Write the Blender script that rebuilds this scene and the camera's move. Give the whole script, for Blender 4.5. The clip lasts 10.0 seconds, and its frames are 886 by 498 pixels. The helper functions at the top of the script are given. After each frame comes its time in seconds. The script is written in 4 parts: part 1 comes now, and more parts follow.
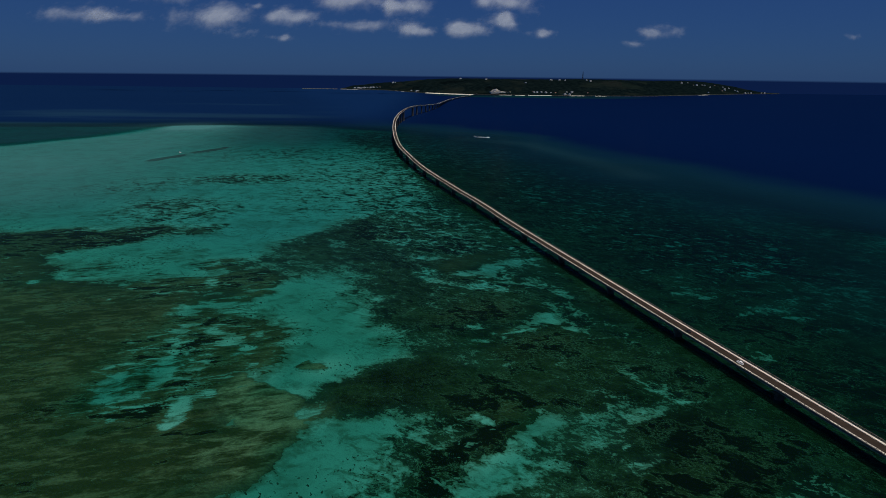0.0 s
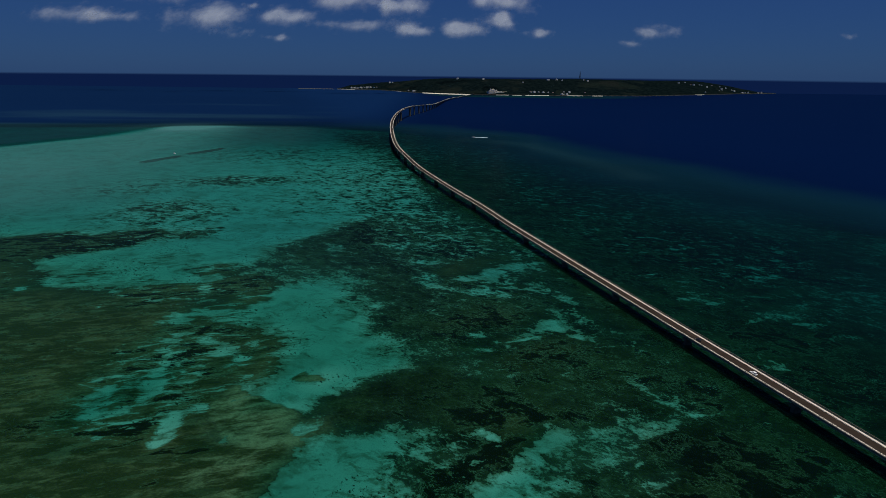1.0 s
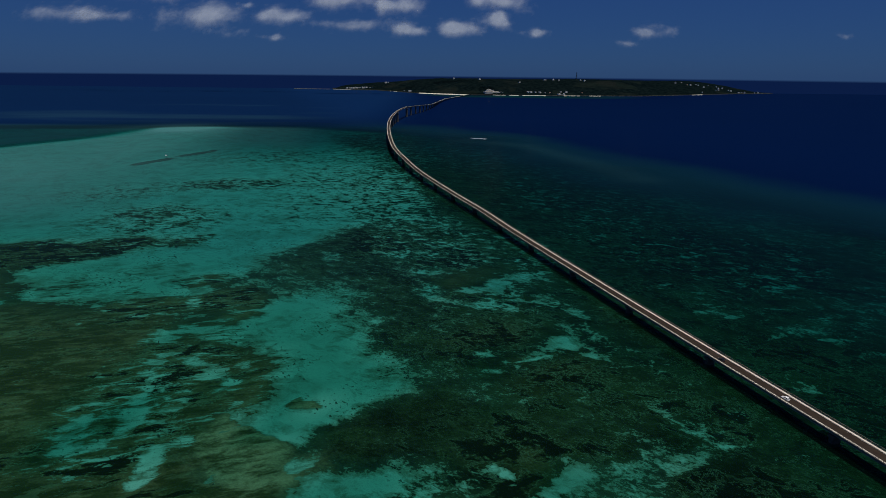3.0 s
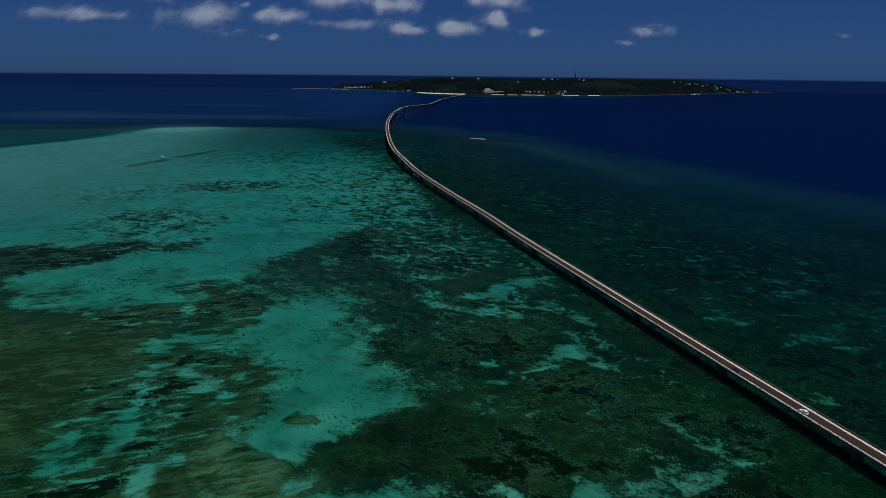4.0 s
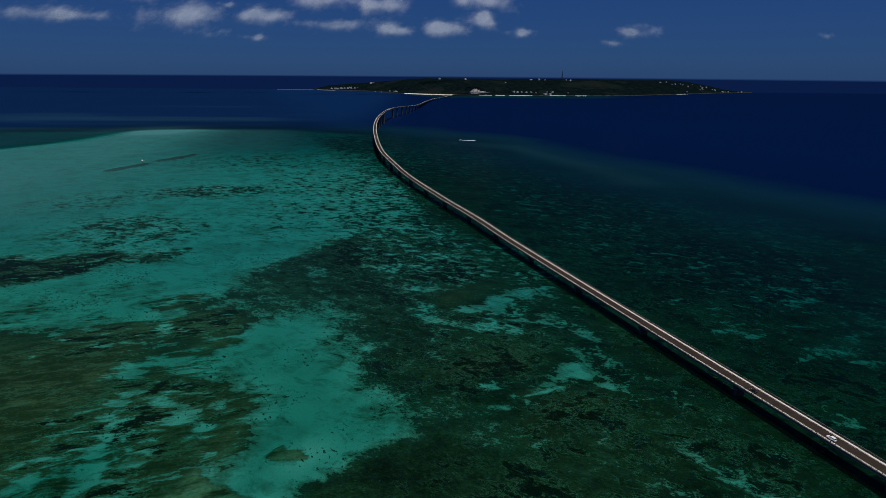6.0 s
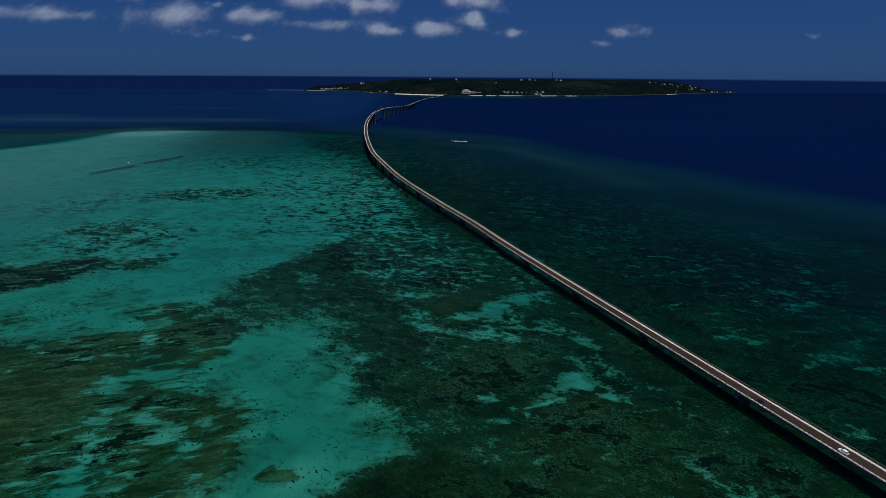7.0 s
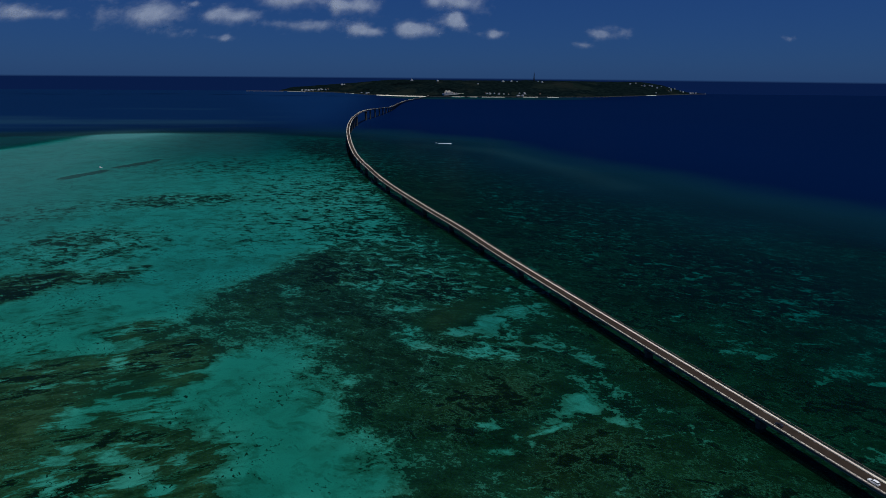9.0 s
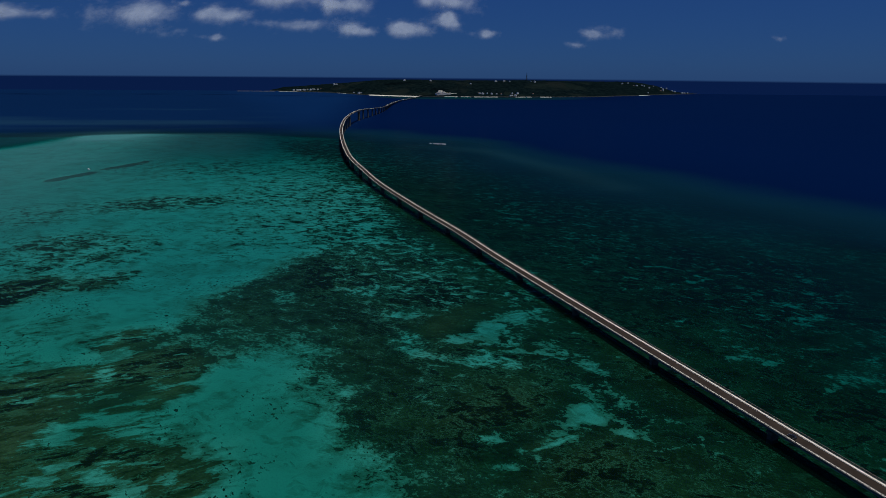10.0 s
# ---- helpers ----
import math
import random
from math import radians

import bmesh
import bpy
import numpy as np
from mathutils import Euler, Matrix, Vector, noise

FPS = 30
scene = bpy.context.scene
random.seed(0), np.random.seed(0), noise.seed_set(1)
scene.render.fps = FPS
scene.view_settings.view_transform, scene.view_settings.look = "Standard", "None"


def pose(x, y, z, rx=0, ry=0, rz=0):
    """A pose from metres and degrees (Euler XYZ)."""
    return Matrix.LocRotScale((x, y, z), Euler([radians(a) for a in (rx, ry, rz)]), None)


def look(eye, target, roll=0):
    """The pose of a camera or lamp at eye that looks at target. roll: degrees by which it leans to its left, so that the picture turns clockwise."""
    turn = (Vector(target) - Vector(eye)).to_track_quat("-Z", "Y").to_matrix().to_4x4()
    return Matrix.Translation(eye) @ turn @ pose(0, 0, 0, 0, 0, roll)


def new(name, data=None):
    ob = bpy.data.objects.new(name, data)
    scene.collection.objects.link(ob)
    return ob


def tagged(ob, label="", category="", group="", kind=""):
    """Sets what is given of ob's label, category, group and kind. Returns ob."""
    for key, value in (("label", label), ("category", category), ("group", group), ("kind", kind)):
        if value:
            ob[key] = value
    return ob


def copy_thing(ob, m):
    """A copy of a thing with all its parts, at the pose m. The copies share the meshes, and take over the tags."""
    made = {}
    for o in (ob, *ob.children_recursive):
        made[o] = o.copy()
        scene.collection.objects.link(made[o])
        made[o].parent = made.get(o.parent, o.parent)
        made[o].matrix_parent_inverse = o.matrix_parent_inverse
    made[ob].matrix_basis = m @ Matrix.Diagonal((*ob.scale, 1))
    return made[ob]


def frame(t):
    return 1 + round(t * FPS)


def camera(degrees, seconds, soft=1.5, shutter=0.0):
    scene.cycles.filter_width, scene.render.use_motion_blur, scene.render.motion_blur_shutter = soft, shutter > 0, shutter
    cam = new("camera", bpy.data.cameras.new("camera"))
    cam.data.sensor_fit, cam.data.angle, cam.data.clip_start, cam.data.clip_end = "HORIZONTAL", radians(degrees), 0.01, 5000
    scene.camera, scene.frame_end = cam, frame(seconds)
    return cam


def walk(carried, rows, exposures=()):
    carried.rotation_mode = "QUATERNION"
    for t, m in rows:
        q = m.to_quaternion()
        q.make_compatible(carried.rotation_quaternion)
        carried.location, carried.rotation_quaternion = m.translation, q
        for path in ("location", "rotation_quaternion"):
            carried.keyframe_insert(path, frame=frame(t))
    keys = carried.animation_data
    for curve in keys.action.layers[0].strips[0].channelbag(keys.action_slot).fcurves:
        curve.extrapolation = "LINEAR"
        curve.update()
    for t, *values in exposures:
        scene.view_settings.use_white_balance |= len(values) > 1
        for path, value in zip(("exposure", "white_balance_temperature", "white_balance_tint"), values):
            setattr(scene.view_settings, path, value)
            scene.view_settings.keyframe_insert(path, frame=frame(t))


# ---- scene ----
EXPOSURE = -0.6
SKY_TINT = (0.22, 0.50, 1.0, 1.0)
SKY_BLUE = (0.165, 0.49, 1.80, 1.0)
FAR_SEA = (0.050, 0.175, 0.80, 1.0)
ABSORB = (0.72, 0.226, 0.256, 0.220)
DEEP = (0.0006, 0.0075, 0.042)
CLOUD_WHITE = (0.47, 0.52, 0.58, 1.0)

# Metres, z up, still water at z = 0; the path begins over x = 0, y = 0 and runs along +y towards the island.
PATH = [
    (0, 0.00, 0.00, 150.00, 72.129, -0.641, -0.002),
    (0.5, -1.26, 5.93, 149.88, 72.123, -0.618, -0.194),
    (1, -2.51, 11.82, 149.83, 72.129, -0.609, -0.329),
    (1.5, -3.71, 17.65, 149.84, 72.131, -0.617, -0.446),
    (2, -4.91, 23.41, 149.91, 72.127, -0.574, -0.575),
    (2.5, -6.06, 29.16, 150.05, 72.138, -0.601, -0.675),
    (4, -9.36, 46.38, 150.37, 72.081, -0.547, -0.946),
    (4.5, -10.43, 52.07, 150.41, 72.069, -0.547, -1.137),
    (5, -11.38, 57.75, 150.43, 72.094, -0.537, -1.574),
    (6.5, -13.76, 74.32, 150.51, 72.165, -0.417, -2.716),
    (7, -14.72, 79.83, 150.57, 72.181, -0.409, -3.256),
    (7.5, -15.81, 85.38, 150.64, 72.223, -0.387, -3.605),
    (8, -17.02, 90.87, 150.70, 72.236, -0.486, -4.104),
    (8.5, -18.27, 96.26, 150.78, 72.272, -0.483, -4.774),
    (9, -19.55, 101.49, 150.84, 72.300, -0.508, -5.155),
    (9.5, -20.83, 106.60, 150.89, 72.295, -0.542, -5.397),
    (10, -22.12, 111.62, 150.88, 72.296, -0.499, -5.930),
]
cam = camera(78.0, 10.0, soft=0.8)
walk(cam, [(t, pose(*r)) for t, *r in PATH], exposures=((0.0, EXPOSURE, 6580, 10), (5.0, EXPOSURE, 6300, 10), (10.0, EXPOSURE - 0.06, 5960, 10)))


# ---- small helpers ----
def smooth(e0, e1, v):
    k = np.clip((v - e0) / (e1 - e0), 0.0, 1.0)
    return k * k * (3 - 2 * k)


def lattice(ix, iy, seed):
    h = np.sin(ix * 127.1 + iy * 311.7 + seed * 74.7) * 43758.5453
    return h - np.floor(h)


def value_noise(x, y, size, seed=0, octaves=4):
    """Smooth noise from -1 to 1 on arrays; size is the largest grain in metres."""
    total, weight, norm = 0.0, 1.0, 0.0
    for k in range(octaves):
        u, v = x / size * 2 ** k, y / size * 2 ** k
        iu, iv = np.floor(u), np.floor(v)
        fu, fv = u - iu, v - iv
        fu, fv = fu * fu * (3 - 2 * fu), fv * fv * (3 - 2 * fv)
        a, b = lattice(iu, iv, seed + k), lattice(iu + 1, iv, seed + k)
        c, d = lattice(iu, iv + 1, seed + k), lattice(iu + 1, iv + 1, seed + k)
        total = total + weight * ((a * (1 - fu) + b * fu) * (1 - fv) + (c * (1 - fu) + d * fu) * fv - 0.5)
        norm += weight * 0.5
        weight *= 0.55
    return total / norm


def mesh_object(name, verts, faces, material, parent=None, label="", shade=False):
    me = bpy.data.meshes.new(name)
    me.from_pydata([tuple(map(float, v)) for v in verts], [], faces)
    me.materials.append(material)
    if shade:
        me.polygons.foreach_set("use_smooth", [True] * len(me.polygons))
    me.update()
    ob = new(name, me)
    ob.parent = parent
    return tagged(ob, label)


def part(name, bm, material, parent=None, label=""):
    """Link a bmesh as one mesh object under a thing or a part."""
    me = bpy.data.meshes.new(name)
    bm.to_mesh(me)
    bm.free()
    me.materials.append(material)
    ob = new(name, me)
    ob.parent = parent
    return tagged(ob, label)


def shared(name, me, parent, m):
    """One more object on a mesh that exists already."""
    ob = new(name, me)
    ob.parent = parent
    ob.matrix_basis = m
    return ob


def add_box(bm, x0, x1, y0, y1, z0, z1, bevel=0.0, taper=1.0):
    made = bmesh.ops.create_cube(bm, size=1.0)["verts"]
    for v in made:
        k = taper if v.co.z > 0 else 1.0
        v.co = Vector(((x0 + x1) / 2 + v.co.x * (x1 - x0) * k, (y0 + y1) / 2 + v.co.y * (y1 - y0) * k,
                       (z0 + z1) / 2 + v.co.z * (z1 - z0)))
    if bevel:
        edges = list({e for v in made for e in v.link_edges})
        bmesh.ops.bevel(bm, geom=edges, offset=bevel, segments=2, affect="EDGES", clamp_overlap=True)
    return bm


def box(x0, x1, y0, y1, z0, z1, bevel=0.0, taper=1.0):
    return add_box(bmesh.new(), x0, x1, y0, y1, z0, z1, bevel, taper)


def grid_mesh(name, xs, ys, height, material, layers):
    """A sheet over a lattice of xs and ys with named float layers on its points."""
    X, Y = np.meshgrid(xs, ys)
    nx, ny = len(xs), len(ys)
    co = np.stack([X.ravel(), Y.ravel(), height(X, Y).ravel()], axis=1)
    i = (np.arange(ny - 1)[:, None] * nx + np.arange(nx - 1)[None, :]).ravel()
    quads = np.stack([i, i + 1, i + nx + 1, i + nx], axis=1)
    me = bpy.data.meshes.new(name)
    me.vertices.add(len(co))
    me.vertices.foreach_set("co", co.astype(np.float32).ravel())
    me.loops.add(quads.size)
    me.loops.foreach_set("vertex_index", quads.astype(np.int32).ravel())
    me.polygons.add(len(quads))
    me.polygons.foreach_set("loop_start", np.arange(0, quads.size, 4, dtype=np.int32))
    me.polygons.foreach_set("use_smooth", np.ones(len(quads), dtype=bool))
    me.update(calc_edges=True)
    for key, fn in layers.items():
        at = me.attributes.new(key, "FLOAT", "POINT")
        at.data.foreach_set("value", fn(X, Y).astype(np.float32).ravel())
    me.materials.append(material)
    return new(name, me)


# ---- world and sun ----
SUN_FROM = Vector((0.13, -0.21, 0.97)).normalized()
world = bpy.data.worlds.new("sky")
scene.world = world
world.use_nodes = True
wn, wl = world.node_tree.nodes, world.node_tree.links
wn.clear()
w_out, w_bg = wn.new("ShaderNodeOutputWorld"), wn.new("ShaderNodeBackground")
w_sky = wn.new("ShaderNodeTexSky")
w_sky.sky_type, w_sky.sun_disc = "NISHITA", False
w_sky.sun_elevation = math.asin(SUN_FROM.z)
w_sky.sun_rotation = math.atan2(SUN_FROM.x, SUN_FROM.y)
w_sky.altitude, w_sky.air_density, w_sky.dust_density, w_sky.ozone_density = 100, 1.0, 0.3, 4.0
w_tint = wn.new("ShaderNodeMix")
w_tint.data_type, w_tint.blend_type = "RGBA", "MULTIPLY"
w_tint.inputs["Factor"].default_value = 1.0
w_tint.inputs["B"].default_value = SKY_TINT
w_sea = wn.new("ShaderNodeMix")           # open sea beyond the end of the water sheet, up to the true horizon
w_sea.data_type = "RGBA"
w_sea.inputs["A"].default_value = FAR_SEA
w_co, w_sep, w_ramp = wn.new("ShaderNodeTexCoord"), wn.new("ShaderNodeSeparateXYZ"), wn.new("ShaderNodeMapRange")
w_ramp.inputs["From Min"].default_value, w_ramp.inputs["From Max"].default_value = -0.0078, -0.0050
wl.new(w_co.outputs["Generated"], w_sep.inputs[0])
wl.new(w_sep.outputs["Z"], w_ramp.inputs["Value"])
wl.new(w_sky.outputs[0], w_tint.inputs["A"])
w_even = wn.new("ShaderNodeMix")          # a deep, even tropical blue
w_even.data_type = "RGBA"
w_even.inputs["Factor"].default_value = 0.8
w_even.inputs["B"].default_value = SKY_BLUE
wl.new(w_tint.outputs["Result"], w_even.inputs["A"])
wl.new(w_even.outputs["Result"], w_sea.inputs["B"])
wl.new(w_ramp.outputs[0], w_sea.inputs["Factor"])
wl.new(w_sea.outputs["Result"], w_bg.inputs["Color"])
w_bg.inputs["Strength"].default_value = 0.1
wl.new(w_bg.outputs[0], w_out.inputs[0])

sun_data = bpy.data.lights.new("sun", "SUN")
sun_data.energy, sun_data.angle, sun_data.color = 4.7, radians(0.53), (1.0, 0.95, 0.88)
sun = new("sun", sun_data)
sun.matrix_world = look(SUN_FROM * 1000, (0, 0, 0))


# ---- materials ----
class Nodes:
    """Short hand for building a node tree."""

    def __init__(self, name):
        self.mat = bpy.data.materials.new(name)
        self.mat.use_nodes = True
        self.n, self.l = self.mat.node_tree.nodes, self.mat.node_tree.links
        self.n.clear()
        self.out = self.n.new("ShaderNodeOutputMaterial")
        self.co = self.n.new("ShaderNodeTexCoord").outputs["Object"]

    def put(self, socket, value):
        if isinstance(value, bpy.types.NodeSocket):
            self.l.new(value, socket)
        elif value is not None:
            socket.default_value = value

    def math(self, op, a, b=None, c=None, clamp=False):
        nd = self.n.new("ShaderNodeMath")
        nd.operation, nd.use_clamp = op, clamp
        for s, v in zip(nd.inputs, (a, b, c)):
            self.put(s, v)
        return nd.outputs[0]

    def layer(self, name):
        nd = self.n.new("ShaderNodeAttribute")
        nd.attribute_name = name
        return nd.outputs["Fac"]

    def scaled(self, sx, sy, sz, turn=0.0):
        nd = self.n.new("ShaderNodeMapping")
        nd.vector_type = "TEXTURE"          # turns first, then stretches along the turned axes
        nd.inputs["Scale"].default_value = (1 / sx, 1 / sy, 1 / max(sz, 1e-3))
        nd.inputs["Rotation"].default_value = (0, 0, radians(turn))
        self.l.new(self.co, nd.inputs["Vector"])
        return nd.outputs[0]

    def noise(self, vec, scale, detail=4.0, rough=0.55, warp=0.0):
        nd = self.n.new("ShaderNodeTexNoise")
        self.put(nd.inputs["Vector"], vec)
        nd.inputs["Scale"].default_value, nd.inputs["Detail"].default_value = scale, detail
        nd.inputs["Roughness"].default_value, nd.inputs["Distortion"].default_value = rough, warp
        return nd.outputs["Fac"]

    def cells(self, vec, scale, feature="F1", out="Distance"):
        nd = self.n.new("ShaderNodeTexVoronoi")
        nd.feature = feature
        self.put(nd.inputs["Vector"], vec)
        nd.inputs["Scale"].default_value = scale
        return nd.outputs[out]

    def ramp(self, v, a, b, lo=0.0, hi=1.0):
        nd = self.n.new("ShaderNodeMapRange")
        nd.interpolation_type = "SMOOTHSTEP"
        for s, q in zip(nd.inputs, (v, a, b, lo, hi)):
            self.put(s, q)
        return nd.outputs[0]

    def mix(self, f, a, b, blend="MIX"):
        nd = self.n.new("ShaderNodeMix")
        nd.data_type, nd.blend_type = "RGBA", blend
        for s, q in zip((nd.inputs["Factor"], nd.inputs["A"], nd.inputs["B"]), (f, a, b)):
            self.put(s, q if not isinstance(q, tuple) else (*q, 1.0))
        return nd.outputs["Result"]

    def bump(self, height, distance, strength=1.0):
        nd = self.n.new("ShaderNodeBump")
        nd.inputs["Strength"].default_value, nd.inputs["Distance"].default_value = strength, distance
        self.l.new(height, nd.inputs["Height"])
        return nd.outputs[0]

    def finish(self, color, rough=0.8, metal=0.0, normal=None, spec=0.4):
        b = self.n.new("ShaderNodeBsdfPrincipled")
        self.put(b.inputs["Base Color"], color if not isinstance(color, tuple) else (*color, 1.0))
        self.put(b.inputs["Roughness"], rough)
        b.inputs["Metallic"].default_value, b.inputs["Specular IOR Level"].default_value = metal, spec
        if normal is not None:
            self.l.new(normal, b.inputs["Normal"])
        self.l.new(b.outputs[0], self.out.inputs[0])
        return self.mat


def plain(name, a, b, grain, rough=0.8, metal=0.0, relief=0.01, spec=0.4):
    """A surface that wavers between two colours at two scales, with fine relief."""
    q = Nodes(name)
    big, fine = q.noise(q.co, grain, 3.0), q.noise(q.co, grain * 9, 5.0, 0.65)
    k = q.math("ADD", q.math("MULTIPLY", big, 0.65), q.math("MULTIPLY", fine, 0.35))
    return q.finish(q.mix(q.ramp(k, 0.32, 0.68), a, b), rough, metal, q.bump(fine, relief), spec)


def seabed_material():
    """Pale coral sand, olive seagrass, teal weed and black live reef: five layers say which prevails, noise draws the edges."""
    q = Nodes("seabed_sand_and_reef")
    sand, patchy, olive, dark, speck = (q.layer(k) for k in ("sand", "patchy", "olive", "dark", "speck"))
    off = lambda v, k: q.math("MULTIPLY", q.math("SUBTRACT", v, 0.5), k)
    add = lambda a, b: q.math("ADD", a, b)
    mul = lambda a, b: q.math("MULTIPLY", a, b)
    inv = lambda v: q.math("SUBTRACT", 1.0, v)
    blend = lambda a, b: add(mul(a, inv(olive)), mul(b, olive))
    drift, comb = q.scaled(0.8, 1.15, 1.0, -20), q.scaled(0.46, 1.4, 1.0, 14)     # currents comb the seagrass one way
    broad = q.noise(q.co, 0.030, 5.0, 0.58, 0.3)
    mid = blend(q.noise(drift, 0.12, 8.0, 0.60, 0.7), q.noise(comb, 0.15, 8.0, 0.60, 0.5))
    fine = blend(q.noise(drift, 0.62, 5.0, 0.66, 0.4), q.noise(q.scaled(0.65, 1.3, 1.0, 14), 0.62, 5.0, 0.66, 0.4))
    tiny = q.noise(q.co, 1.8, 4.0, 0.68)
    wander = add(off(broad, 1.5), add(off(mid, 5.2), off(fine, 1.5)))
    level = add(add(sand, mul(wander, add(patchy, q.math("MULTIPLY_ADD", olive, 0.14, 0.20)))), mul(speck, off(fine, 3.2)))
    cover = q.ramp(level, -0.02, 0.03)
    # thin weed lets the sand shimmer through
    veil = q.ramp(add(sand, mul(wander, add(mul(patchy, 0.5), 0.15))), -0.75, 0.62)
    cover = add(mul(cover, inv(mul(speck, 0.8))), mul(veil, mul(speck, 0.8)))

    # how thick the growth stands: broad drifts, mottling and tufts
    region = q.noise(q.scaled(0.8, 1.25, 1.0, -25), 0.019, 6.0, 0.60, 0.6)
    mottle = blend(q.noise(drift, 0.055, 7.0, 0.62, 0.8), q.noise(q.scaled(0.32, 1.4, 1.0, 16), 0.06, 7.0, 0.56, 0.5))
    thick = q.ramp(add(off(region, 1.6), add(mul(off(mottle, 2.2), inv(mul(olive, 0.76))), mul(off(fine, 0.8), inv(mul(olive, 0.6))))), -0.5, 0.5)
    teal = q.mix(thick, (0.004, 0.006, 0.002), (0.046, 0.060, 0.022))
    brown = q.mix(thick, (0.080, 0.049, 0.014), (0.190, 0.118, 0.045))
    brown = q.mix(q.ramp(level, -0.55, -1.15, 0.0, 0.6), brown, (0.034, 0.036, 0.010))
    # thin seagrass at the rim of a bed lets the sand through
    thin = mul(mul(q.ramp(level, -0.90, -0.10), olive), q.ramp(patchy, 0.45, 0.12, 0.15, 0.9))
    brown = q.mix(thin, brown, (0.58, 0.35, 0.19))
    weed = q.mix(olive, teal, brown)
    # low rubble between the growth
    rubble = blend(q.noise(drift, 0.10, 8.0, 0.62, 0.8), q.noise(comb, 0.11, 7.0, 0.58, 0.4))
    rubble = q.ramp(rubble, 0.575, 0.60)
    weed = q.mix(mul(mul(rubble, patchy), 0.75), weed, q.mix(olive, (0.120, 0.130, 0.066), (0.26, 0.21, 0.11)))
    # crisp black patches of live reef with a thin grazed halo
    reef = blend(q.noise(q.scaled(0.75, 1.2, 1.0, -35), 0.11, 9.0, 0.68, 0.6), q.noise(q.scaled(0.42, 1.4, 1.0, 14), 0.10, 8.0, 0.64, 0.4))
    reef = add(add(off(reef, 4.6), add(off(broad, 1.6), off(fine, 1.4))), q.math("MULTIPLY_ADD", dark, 1.3, -0.80))
    halo = mul(q.ramp(reef, -0.16, -0.08), q.ramp(reef, 0.0, -0.06))
    weed = q.mix(q.math("MULTIPLY", mul(halo, patchy), 1.3, clamp=True), weed, (0.22, 0.225, 0.13))
    weed = q.mix(q.ramp(reef, -0.03, 0.28, 0.0, 0.92), weed, q.mix(olive, (0.003, 0.004, 0.002), (0.012, 0.009, 0.003)))
    # tufts, pits and pale flecks of broken coral
    tufts = q.noise(q.scaled(0.8, 1.2, 1.0, -20), 0.95, 4.0, 0.72)
    weed = q.mix(mul(q.ramp(tufts, 0.56, 0.44, 0.0, 0.55), inv(mul(olive, 0.55))), weed, q.mix(0.85, weed, (0.002, 0.003, 0.002)))
    flecks = mul(q.ramp(tufts, 0.62, 0.66), q.ramp(mottle, 0.48, 0.58))
    weed = q.mix(mul(mul(flecks, patchy), 0.8), weed, (0.34, 0.34, 0.22))

    pale = q.mix(q.ramp(level, 0.0, 0.75), (0.20, 0.225, 0.145), (0.54, 0.585, 0.48))
    heads = q.ramp(add(q.noise(q.scaled(0.8, 1.25, 1.0, -50), 0.42, 4.0, 0.6, 0.3), off(mottle, 0.25)), 0.612, 0.624)
    some = q.ramp(q.noise(q.co, 0.022, 4.0), 0.40, 0.55)
    pale = q.mix(mul(heads, some), pale, (0.03, 0.035, 0.016))
    pale = q.mix(q.ramp(broad, 0.56, 0.36, 0.0, 0.40), pale, (0.26, 0.25, 0.17))
    pale = q.mix(q.ramp(mid, 0.47, 0.42, 0.0, 0.20), pale, (0.24, 0.22, 0.15))
    pale = q.mix(q.ramp(tiny, 0.45, 0.75, 0.0, 0.35), pale, (0.30, 0.28, 0.20))
    return q.finish(q.mix(cover, weed, pale), 0.95, 0.0, q.bump(tiny, 0.25), 0.05)


